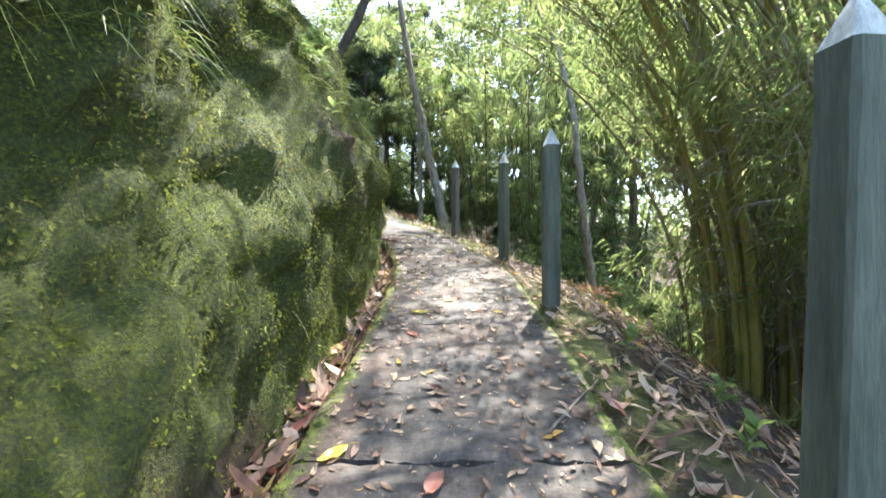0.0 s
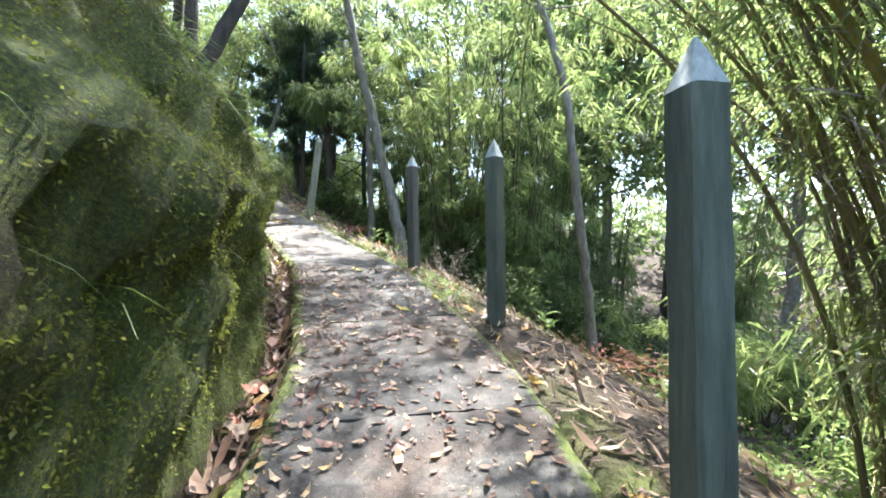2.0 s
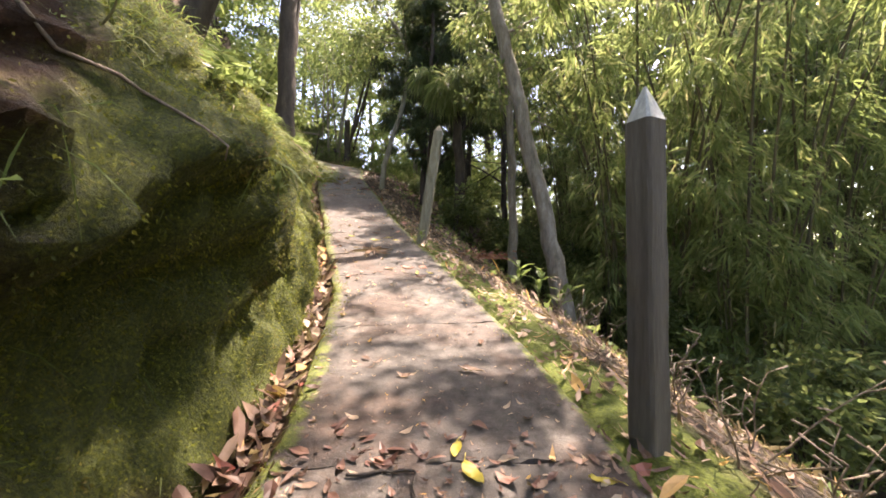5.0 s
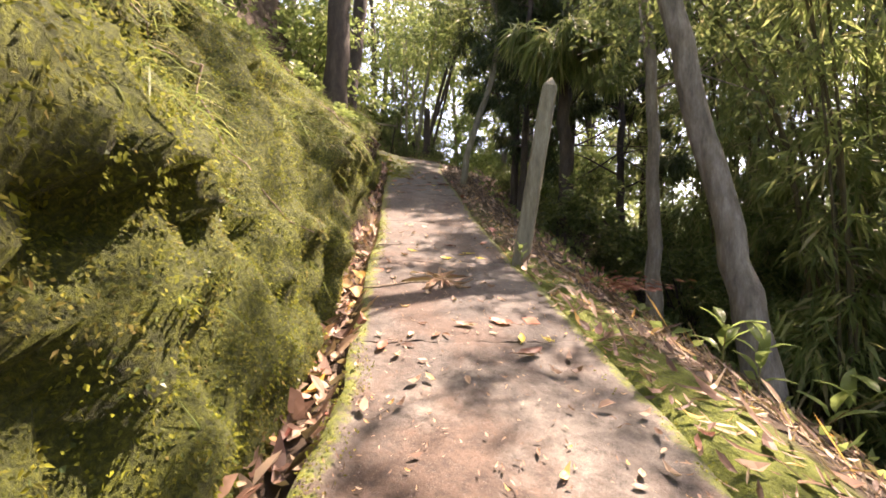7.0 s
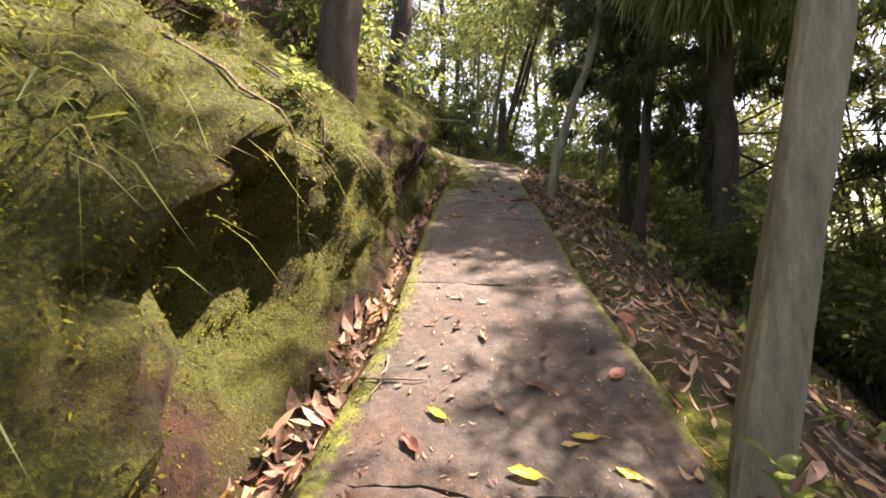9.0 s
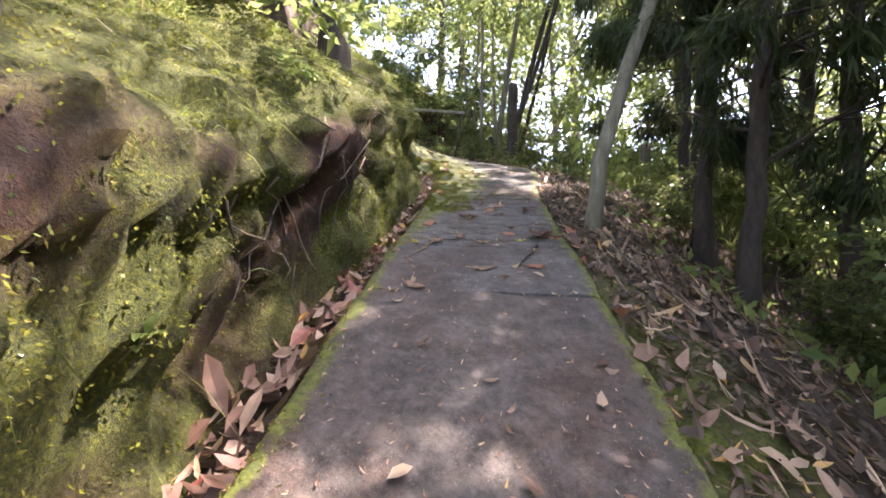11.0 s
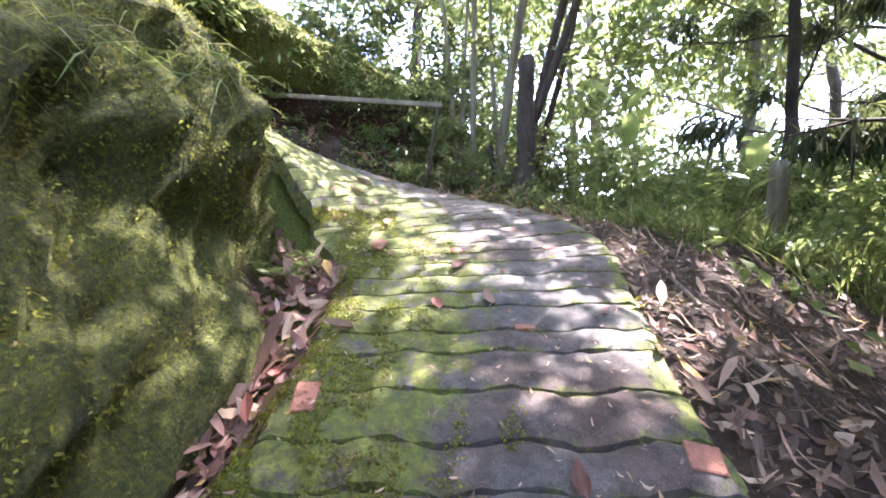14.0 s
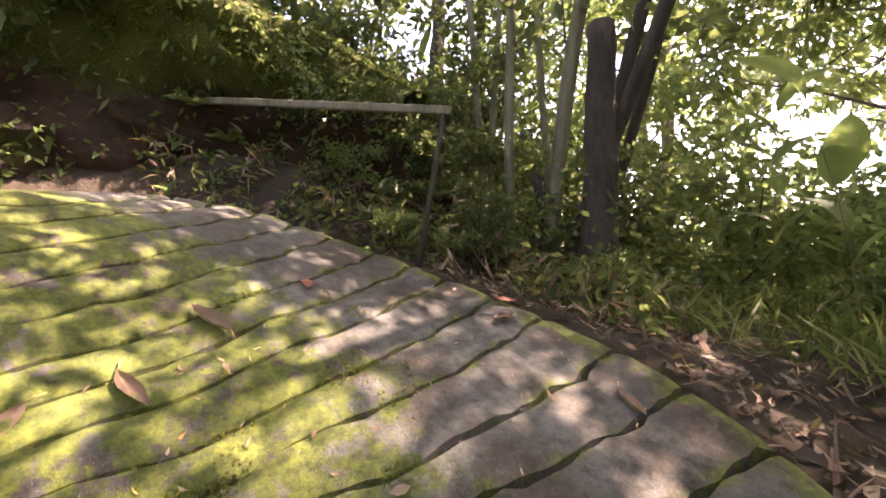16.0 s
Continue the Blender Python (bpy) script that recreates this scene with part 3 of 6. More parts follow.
rng = np.random.default_rng(5)
s = 0.3
cuts = []
while s < S_GROOVE - 0.6:
    cuts.append(s)
    s += rng.uniform(1.5, 2.0)
cuts.append(S_GROOVE)
for a, b in zip(cuts[:-1], cuts[1:]):
    piece("slab", slab(a + 0.004, b - 0.004, max(3, int((b - a) / 0.16)), CEMENT if a > run_at(-4.0, 14.7) else CONCRETE), path)
s = S_GROOVE
while s < S_END:
    w = rng.uniform(0.15, 0.24)
    piece("slab", slab(s + 0.009, s + w - 0.009, 4, CEMENT, 0.008), path)
    s += w
bed_v = []
for s in np.arange(0.3, S_END, 0.15):
    c, t, r = along(s)
    bed_v += [(c[0] - r[0] * (half(s) - 0.05), c[1] - r[1] * (half(s) - 0.05), c[2] - 0.075 - canted(s, 1)), (c[0] + r[0] * (half(s) - 0.05), c[1] + r[1] * (half(s) - 0.05), c[2] - 0.075 + canted(s, 1))]
bi = np.arange(0, len(bed_v) - 2, 2)
bed = mesh_from("mortar_bed", bed_v, np.stack([bi, bi + 1, bi + 3, bi + 2], 1), CONCRETE)
fattribute(bed, "mossy", np.full(len(bed_v), 0.1))
piece("mortar_bed", bed, path)

# ---- posts ----
def post(x, y, z, height, half, turn, top=None, tip=0.17, label="", group="pointed posts beside the path", mats=None):
    """A square timber post with chamfered corners and a pyramid tip; top: where its head stands if it leans."""
    ob = thing("pointed_post", x, y, z, label or "square timber post, faded green-grey, with whitish pointed top", "post", group)
    if top is not None:
        way = Vector(top) - Vector((x, y, z))
        height = way.length
        ob.matrix_world = Matrix.Translation((x, y, z)) @ way.to_track_quat("Z", "Y").to_matrix().to_4x4() @ pose(0, 0, 0, 0, 0, turn)
    else:
        ob.matrix_world = pose(x, y, z, 0, 0, turn)
    prng = np.random.default_rng(int(abs(x * 100)) + 3)
    sec = []
    c = half * 0.22
    for sx, sy in ((1, 1), (-1, 1), (-1, -1), (1, -1)):
        a, b = (half * sx, (half - c) * sy), ((half - c) * sx, half * sy)
        sec += [a, b] if sx * sy > 0 else [b, a]
    sec = np.array(sec)
    levels = np.linspace(-0.35, height - tip, 12)
    v, f = [], []
    for i, h in enumerate(levels):
        k = 1.0 - 0.03 * i / 11
        v += [(p[0] * k + prng.normal() * 0.002, p[1] * k + prng.normal() * 0.002, h) for p in sec]
    for i in range(11):
        for j in range(8):
            f.append((i * 8 + j, i * 8 + (j + 1) % 8, (i + 1) * 8 + (j + 1) % 8, (i + 1) * 8 + j))
    m1, m2 = mats or (POST_PAINT, TIP_PAINT)
    piece("shaft", mesh_from("shaft", v, f, m1, False), ob)
    v = [(p[0] * 0.97, p[1] * 0.97, height - tip) for p in sec] + [(p[0] * 0.5, p[1] * 0.5, height - tip * 0.45) for p in sec] + [(p[0] * 0.07, p[1] * 0.07, height) for p in sec]
    f = [(i * 8 + j, i * 8 + (j + 1) % 8, (i + 1) * 8 + (j + 1) % 8, (i + 1) * 8 + j) for i in range(2) for j in range(8)]
    f += [(16, 17, 18, 19), (16, 19, 20, 23), (20, 21, 22, 23)]
    piece("tip", mesh_from("tip", v, f, m2, False), ob, "bare whitish pyramid tip")
    return ob


post(1.21, 1.25, 0.22, 1.77, 0.075, 2, (1.27, 1.25, 1.99))
post(1.06, 4.0, 0.70, 1.68, 0.074, 6)
post(0.97, 6.5, 0.95, 1.78, 0.07, 38)
post(0.27, 8.82, 1.44, 1.68, 0.07, 42, label="square timber post, weathered brown-grey, with whitish pointed top", mats=(POST_GREY, TIP_PAINT))
post(-2.27, 13.58, 2.66, 2.0, 0.085, 40, (-2.05, 13.93, 4.76), 0.14, "leaning lichened timber post with a blunt pointed top", mats=(BARK_LICHEN, BARK_LICHEN))


def stake(x, y, z, top, r0, r1, label, category, material, seed, name="timber_post"):
    """A round, uneven timber with a sawn head."""
    ob = thing(name, x, y, z, label, category)
    srng = np.random.default_rng(seed)
    q = np.linspace(0, 1, 14)
    way = np.array(top) - np.array((x, y, z))
    pts = np.outer(q, way) + srng.normal(size=(14, 3)) * np.array([0.012, 0.012, 0]) + np.outer(np.where(q == 0, 1, 0), (0, 0, -0.3))
    v, f = tube(pts, np.linspace(r0, r1, 14) * (1 + 0.25 * np.exp(-q * 14)), 12, 0.03, srng)
    piece("shaft", mesh_from("shaft", v, f, material), ob)
    return ob


stake(-8.65, 23.2, 6.5, (-8.72, 23.25, 8.5), 0.14, 0.12, "dark weathered wooden post at the bend of the path", "post", BARK_DARK, 4)
stake(-5.83, 23.95, 5.05, (-5.72, 24.0, 6.75), 0.11, 0.10, "grey weathered round fence post on the slope", "post", BARK_LICHEN, 5)


# ---- trees ----
def crown_points(rng, ends, n, radius, flat=0.75):
    k = max(12, n // 45)
    c = ends[rng.integers(0, len(ends), k)]
    v = unit(rng.normal(size=(k, 3))) * (rng.uniform(0.15, 1.0, k) ** 0.6)[:, None] * radius
    v[:, 2] *= flat
    pick = rng.integers(0, k, n)
    v = v[pick] + rng.normal(size=(n, 3)) * np.array([0.2, 0.2, 0.11]) * radius
    return c[pick] + v, v


def tree(name, trunk, r0, r1, bark, label, category="tree", crown=None, limbs=7, limb_len=1.8, limb_from=0.55, seed=1, leaf=LEAF_BROAD,
         leaf_len=0.13, leaf_w=0.06, clump=0.8, fan=0, droop=0.3, group="", flare=0.5):
    """trunk: places from the foot upwards. crown: number of leaves."""
    t_rng = np.random.default_rng(seed)
    trunk = np.array(trunk, float)
    ob = thing(name, *trunk[0], label, category, group)
    rel = trunk - trunk[0]
    pts = catmull(rel, 0.35)
    q = np.linspace(0, 1, len(pts))
    pts[1:-1] += t_rng.normal(size=(len(pts) - 2, 3)) * np.array([0.02, 0.02, 0])
    pts[0, 2] -= 0.4
    rad = (r0 + (r1 - r0) * q) * (1 + flare * np.exp(-q * 22))
    v, f = tube(pts, rad, 12, 0.03, t_rng)
    piece("trunk", mesh_from("trunk", v, f, bark), ob)
    ends = []
    for k in range(limbs):
        bits = []
        a = limb_from + (1 - limb_from) * (k + t_rng.uniform(0, 0.8)) / limbs
        i = min(len(pts) - 2, int(a * (len(pts) - 1)))
        ang = k * 2.4 + t_rng.uniform(-0.5, 0.5)
        ln = limb_len * t_rng.uniform(0.6, 1.2) * (1.2 - 0.6 * (a - limb_from))
        w = np.array([math.cos(ang), math.sin(ang), t_rng.uniform(0.15, 0.7)])
        n = 6
        lp = pts[i] + np.outer(np.linspace(0, 1, n), w * ln) + np.cumsum(t_rng.normal(size=(n, 3)) * 0.05 * ln, 0) * np.linspace(0, 1, n)[:, None]
        bits.append(tube(lp, np.linspace(rad[i] * 0.32, 0.008, n), 5))
        ends += [lp[-1], lp[-2], lp[-3]]
        for _ in range(2):
            w2 = w * 0.4 + t_rng.normal(size=3) * 0.6
            tp = lp[3] + np.outer(np.linspace(0, 1, 4), w2 * ln * 0.55)
            bits.append(tube(tp, np.linspace(rad[i] * 0.16, 0.008, 4), 4))
            ends.append(tp[-1])
        v, f = joined(bits)
        piece("limb", mesh_from("limb", v, f, bark), ob)
    ends.append(pts[-1])
    if crown:
        at, w = crown_points(t_rng, np.array(ends), crown, clump)
        if fan:
            v, f = sprays(at, w + np.array([0, 0, -0.5]), fan, leaf_len, leaf_w, t_rng, droop)
        else:
            v, f = leaves(at, w + t_rng.normal(size=at.shape) * 0.5, leaf_len * t_rng.uniform(0.6, 1.2, crown), leaf_w * t_rng.uniform(0.7, 1.2, crown), t_rng, droop)
        piece("crown", mesh_from("crown", v, f, leaf, False), ob)
    return ob


def up(x, y, h, lx=0.0, ly=0.0, bend=0.0):
    """Trunk places from the ground at x, y to height h, leaning by lx, ly."""
    z = land_at(x, y)
    return [(x + lx * q + bend * math.sin(q * 3.1), y + ly * q + bend * 0.6 * math.sin(q * 4.3), z + h * q) for q in (0, 0.25, 0.5, 0.75, 1)]


tree("leaning_tree", [(0.2, 14.75, 1.0), (0.05, 14.85, 2.0), (-0.3, 15.0, 3.8), (-0.75, 15.0, 5.8), (-1.25, 15.0, 8.0), (-1.6, 15.0, 10.5)], 0.17, 0.10, BARK_GREY,
     "leaning tree with pale grey blotched bark", crown=250, limbs=7, limb_len=1.1, limb_from=0.62, seed=11, leaf=LEAF_BAMBOO, leaf_len=0.24, leaf_w=0.035, clump=0.75, fan=6, droop=0.6)
# upper bend and dense crown are added to shade the path below
tree("slender_tree", [(4.35, 11.6, -0.75), (4.0, 11.1, 0.8), (3.69, 10.7, 2.18), (3.3, 10.5, 4.84), (2.9, 11.0, 7.0), (1.9, 11.7, 9.3), (0.8, 12.2, 11.0)], 0.10, 0.05, BARK_GREY,
     "slender crooked tree with mottled grey bark", crown=11500, limbs=12, limb_len=2.5, limb_from=0.6, seed=12, leaf_len=0.15, leaf_w=0.065, clump=1.0)
tree("pale_sapling", up(-0.92, 16.2, 6.5, -0.25, 0.1, 0.1), 0.11, 0.06, BARK_GREY, "thin pale tree trunk among dark foliage", "tree", 2200, 7, 1.0, 0.6, 13)
tree("tufted_tree", up(-2.55, 18.2, 4.6, -0.2, 0.0, 0.08), 0.17, 0.11, BARK_DARK, "dark trunk topped by a drooping tuft of narrow leaves",
     crown=420, limbs=7, limb_len=0.8, limb_from=0.85, seed=14, leaf=LEAF_BAMBOO, leaf_len=0.5, leaf_w=0.045, clump=0.55, fan=7, droop=0.7)
tree("bank_tree", up(-5.45, 13.95, 11, -0.2, 0.3, 0.15), 0.20, 0.11, BARK_DARK, "dark-barked tree on top of the bank", "tree", 11000, 10, 2.2, 0.62, 15, group="trees on the bank")
tree("bank_tree", up(-7.45, 16.75, 11, 0.3, 0.2, 0.2), 0.18, 0.10, BARK_DARK, "slim dark tree on top of the bank", "tree", 11000, 10, 2.4, 0.45, 16, group="trees on the bank")
# unseen trees added on the hill, boughs over the path to shade it
tree("shade_tree", up(-3.1, 5.6, 8, 3.6, 0.3, 0.2), 0.14, 0.07, BARK_DARK, "unseen leafy tree added on the hill to shade the path", "tree", 13500, 14, 2.5, 0.62, 19, LEAF_BROAD, 0.15, 0.065, 1.0, group="trees on the bank")
tree("shade_tree", up(-3.6, 9.6, 8, 3.5, 0.4, 0.2), 0.13, 0.07, BARK_DARK, "unseen leafy tree added on the hill to shade the path", "tree", 9500, 12, 2.4, 0.6, 20, LEAF_BROAD, 0.15, 0.065, 0.95, group="trees on the bank")
# a leaning trunk beside the path; its wide crown is added for shade
tree("mossy_leaning_tree", [(-5.09, 18.4, 4.4), (-5.0, 18.6, 5.2), (-4.85, 18.94, 6.3), (-4.65, 19.4, 7.8), (-4.8, 20.0, 9.6), (-5.9, 20.9, 11.6)], 0.08, 0.06, BARK_LICHEN,
     "leaning grey trunk with moss round its foot", "tree", 15000, 14, 3.0, 0.62, 17, LEAF_BROAD, 0.15, 0.065, 1.05, flare=0.25)
# dark feathery trees on the slope
for k, (x, y, h, r) in enumerate([(-4.25, 20.1, 7.5, 0.10), (-3.75, 19.0, 7.0, 0.09), (-2.9, 20.4, 8, 0.11), (-4.6, 22.6, 11, 0.10), (-3.2, 22.9, 12, 0.12), (-1.6, 21.3, 12, 0.11), (-1.0, 24.0, 12, 0.12), (-5.6, 26.4, 11, 0.11), (-4.7, 21.7, 8, 0.09)]):
    tree("feathery_tree", up(x, y, h, 0.15 * math.sin(k * 2.0), 0.1, 0.06), r, 0.05, BARK_DARK, "straight dark tree with drooping feathery foliage on the slope", "tree",
         1700, 17, 1.0 if k < 2 else 1.9, 0.2, 30 + k, LEAF_PINE, 0.2, 0.03, 0.65, 7, 0.35, "dark feathery trees")


def many_stemmed(x, y):
    """A cluster of stems from one foot at the bend."""
    z = land_at(x, y)
    ob = thing("many_stemmed_tree", x, y, z, "cluster of slanting grey stems rising from one leafy foot", "tree")
    m_rng = np.random.default_rng(77)
    ends = []
    for dx, dy, lx, ly, r in ((-0.5, -0.1, -0.9, 0.2, 0.05), (-0.25, -0.15, -0.25, -0.1, 0.06), (0.0, -0.1, 0.35, 0.2, 0.09), (0.1, 0.1, 0.95, 0.25, 0.085), (0.15, -0.2, 1.25, 0.1, 0.075),
                              (-0.1, 0.2, -0.5, 0.5, 0.05), (0.25, 0.25, 0.6, 0.7, 0.06), (-0.8, 0.2, -0.3, 0.3, 0.05), (0.3, -0.05, -0.35, 0.0, 0.10)):
        h = 6.5 if r != 0.10 else 1.4
        q = np.linspace(0, 1, 9)
        pts = np.stack([dx + lx * q * 1.6 + 0.08 * np.sin(q * 5 + lx * 9), dy + ly * q * 1.5, -0.3 + h * q], 1)
        v, f = tube(pts, np.linspace(r, r * 0.55, 9), 9, 0.04, m_rng)
        piece("stem", mesh_from("stem", v, f, BARK_DARK if r >= 0.1 or dx > 0.05 else BARK_LICHEN), ob)
        if h > 2:
            ends += [pts[-1], pts[-2] + m_rng.normal(size=3) * 0.6, pts[-1] + m_rng.normal(size=3) * 0.9, pts[-3] + m_rng.normal(size=3) * 0.8]
    at, w = crown_points(m_rng, np.array(ends), 10500, 1.2)
    v, f = leaves(at, w + m_rng.normal(size=at.shape) * 0.5, 0.16 * m_rng.uniform(0.6, 1.2, len(at)), 0.07, m_rng, 0.35)
    piece("crown", mesh_from("crown", v, f, LEAF_FRESH, False), ob)
    n = 1500
    at = np.stack([m_rng.normal(0, 0.55, n), m_rng.normal(0, 0.4, n), np.abs(m_rng.normal(0, 0.45, n))], 1)
    v, f = leaves(at, m_rng.normal(size=(n, 3)) + np.array([0, 0, 0.4]), 0.12 * m_rng.uniform(0.6, 1.2, n), 0.055, m_rng, 0.3)
    piece("foot_leaves", mesh_from("foot_leaves", v, f, LEAF_BROAD, False), ob)


many_stemmed(-9.25, 23.5)


# ---- bamboo ----
def bamboo(x, y, n, height, spread, arch, lean, n_spray, seed, culm, label, r=0.035, leaf_len=0.19, leaf_w=0.028, low=0.3, fan=6, out=0.7, twigs=0, bias=0.8):
    b_rng = np.random.default_rng(seed)
    z = land_at(x, y)
    ob = thing("bamboo_clump", x, y, z, label, "bamboo", "bamboo clumps")
    at, way = [], []
    for k in range(n):
        ang, rad = b_rng.uniform(0, 6.28), spread * math.sqrt(b_rng.uniform(0, 1))
        bx, by = rad * math.cos(ang), rad * math.sin(ang)
        h = height * b_rng.uniform(0.65, 1.05)
        q = np.linspace(0, 1, 13)
        ang2 = b_rng.uniform(0, 6.28)
        o = np.array([math.cos(ang2), math.sin(ang2)]) * 0.05 + np.array([math.cos(ang), math.sin(ang)]) * arch * b_rng.uniform(0.4, 1.2) + np.array(lean) * b_rng.uniform(0.4, 1.1)
        pts = np.stack([bx + o[0] * h * q ** 2.2, by + o[1] * h * q ** 2.2, land_at(x + bx, y + by) - z - 0.2 + h * (q - 0.22 * np.linalg.norm(o) * q ** 4)], 1)
        rr = r * b_rng.uniform(0.6, 1.2) * (1 - 0.8 * q ** 1.5)
        ring = np.repeat(rr, 3)
        qq = np.sort(np.concatenate([q, q + 0.004, q - 0.004])).clip(0, 1)
        pts3 = np.stack([np.interp(qq, q, pts[:, a]) for a in range(3)], 1)
        ring = np.interp(qq, q, rr) * np.where(np.arange(len(qq)) % 3 == 1, 1.18, 1.0)
        pts3 += np.arange(len(qq))[:, None] * 1e-5
        v, f = tube(pts3, ring, 7)
        piece("culm", mesh_from("culm", v, f, culm), ob)
        m = n_spray // n
        a = low + (1 - low) * b_rng.uniform(0, 1, m) ** bias
        p = np.stack([np.interp(a, q, pts[:, c]) for c in range(3)], 1)
        w = b_rng.normal(size=(m, 3))
        w[:, 2] = -0.25 + 0.4 * b_rng.normal(size=m)
        p += unit(w) * (b_rng.uniform(0.05, 1.0, m) ** 1.3 * out)[:, None]
        tuft = b_rng.integers(0, max(1, m // 9), m)
        p = p[tuft] + b_rng.normal(size=(m, 3)) * np.array([0.17, 0.17, 0.13])
        w = w[tuft] + b_rng.normal(size=(m, 3)) * 0.4
        at.append(p)
        way.append(w + np.array([0, 0, -0.35]))
    v, f = sprays(np.vstack(at), np.vstack(way), fan, leaf_len, leaf_w, b_rng, 0.45, 0.55)
    piece("foliage", mesh_from("foliage", v, f, LEAF_BAMBOO, False), ob)
    if twigs:
        p = np.vstack(at)
        p = p[b_rng.integers(0, len(p), twigs)]
        p *= b_rng.uniform(0.1, 0.7, (twigs, 1))
        w = b_rng.normal(size=(twigs, 3)) + np.array([0, 0, 0.3])
        v, f = leaves(p, w, b_rng.uniform(0.12, 0.5, twigs), 0.009, b_rng, 0.2, 0.5)
        tagged(piece("twig_tangle", mesh_from("twig_tangle", v, f, DRY_WOOD, False), ob, "tangle of dry twigs"), kind="stuff")
    return ob


for k, (x, y, n, culm) in enumerate([(3.75, 4.9, 44, CULM_GREEN), (3.2, 4.2, 10, CULM_YELLOW), (3.8, 3.7, 44, CULM_GREEN), (4.7, 4.9, 30, CULM_GREEN), (3.4, 2.3, 34, CULM_GREEN)]):
    bamboo(x, y, n, 9.0, 0.65 if n > 10 else 0.35, 0.17, (-0.38, 0.12), 1700 if n > 10 else 260, 51 + k, culm,
           "dense tangle of bamboo canes with dry twigs" if n > 10 else "thick yellow bamboo canes", 0.02 if n > 10 else 0.045, 0.2, 0.022, 0.12, 6, 0.85, 3600 if n > 10 else 100)
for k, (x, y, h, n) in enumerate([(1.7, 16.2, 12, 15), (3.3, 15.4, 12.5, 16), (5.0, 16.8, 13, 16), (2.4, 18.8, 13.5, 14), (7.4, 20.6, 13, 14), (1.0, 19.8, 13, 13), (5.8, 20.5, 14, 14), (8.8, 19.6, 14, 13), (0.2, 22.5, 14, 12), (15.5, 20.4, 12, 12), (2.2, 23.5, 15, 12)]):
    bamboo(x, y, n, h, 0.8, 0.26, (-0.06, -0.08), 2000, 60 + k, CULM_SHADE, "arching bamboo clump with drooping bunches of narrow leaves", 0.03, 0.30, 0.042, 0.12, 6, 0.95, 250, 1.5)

# ---- forest behind ----
f_rng = np.random.default_rng(9)
# the tree at (-13.4, 20.4) is added to shade the far bank
FOREST = [(-10.3, 29.5, 9), (-13.0, 25.5, 10), (-6.5, 29.5, 11), (-15, 29, 12), (-10.5, 32, 13), (-3, 30, 13), (-15.5, 22.5, 9), (-8.2, 12.0, 11), (-14, 16, 12), (-8, 9, 11), (-7.5, 5, 11), (-7, 0.5, 11),
          (11, 24, 13), (7, 27, 14), (13, 15.5, 12), (3, 29, 14), (15, 20.5, 14), (15.5, 7, 12), (17.5, 12.2, 13), (14.5, 24.0, 14), (11, 3, 12), (13.5, -3, 12), (-5, -5, 11), (7.5, -11, 12), (18, 28, 15), (-20, 24, 13), (-13.4, 20.4, 10), (20, 12, 14), (-18, 15, 13), (-4, 36, 14), (12, 33, 15), (18.2, 17.2, 12), (17.6, 9.6, 12), (10.2, 26.0, 13), (4.5, 25.5, 14), (7.5, 30.5, 15)]
kinds = []
for k in range(4):
    kinds.append(tree("forest_tree", up(*FOREST[k][:2], FOREST[k][2], f_rng.normal() * 0.5, f_rng.normal() * 0.5, 0.2), 0.16, 0.07, (BARK_GREY, BARK_DARK)[k % 2],
                      "tall leafy forest tree with open crown", "tree", 7600, 14, 3.0, 0.35, 80 + k, (LEAF_FRESH, LEAF_BROAD)[k % 2], 0.22, 0.11, 1.15, group="forest trees"))
for k, (x, y, h) in enumerate(FOREST[4:]):
    grown = h / FOREST[k % 4][2] * (1.3 if x > 2 and y > 12 else 1.0)
    copy_thing(kinds[k % 4], pose(x, y, land_at(x, y), 0, 0, 70 * k)).scale = (grown, grown, grown)

# ---- undergrowth ----
def shrub(seed, height, width, n, leaf, leaf_len, leaf_w, label, fan=0, droop=0.3, stems=7):
    s_rng = np.random.default_rng(seed)
    ob = thing("shrub", 0, 0, -50, label, "shrub", "shrubs on the slope")
    ends = []
    for k in range(stems):
        ang = k * 2.4 + s_rng.uniform(-0.4, 0.4)
        o = np.array([math.cos(ang), math.sin(ang)]) * width * 0.5 * s_rng.uniform(0.3, 1.0)
        h = height * s_rng.uniform(0.55, 1.05)
        q = np.linspace(0, 1, 6)
        pts = np.stack([o[0] * q ** 1.3, o[1] * q ** 1.3, -0.15 + h * q], 1) + s_rng.normal(size=(6, 3)) * 0.03
        v, f = tube(pts, np.linspace(0.02, 0.006, 6), 5)
        piece("stem", mesh_from("stem", v, f, BARK_DARK), ob)
        ends += [pts[-1], pts[-2], pts[-3], pts[-2] + s_rng.normal(size=3) * 0.2]
    at, w = crown_points(s_rng, np.array(ends), n, width * 0.36, 0.8)
    at[:, 2] = np.abs(at[:, 2])
    if fan:
        v, f = sprays(at, w + np.array([0, 0, -0.2]), fan, leaf_len, leaf_w, s_rng, droop)
    else:
        v, f = leaves(at, w + s_rng.normal(size=at.shape) * 0.4 + np.array([0, 0, 0.1]), leaf_len * s_rng.uniform(0.6, 1.25, n), leaf_w * s_rng.uniform(0.7, 1.2, n), s_rng, droop)
    piece("foliage", mesh_from("foliage", v, f, leaf, False), ob)
    return ob


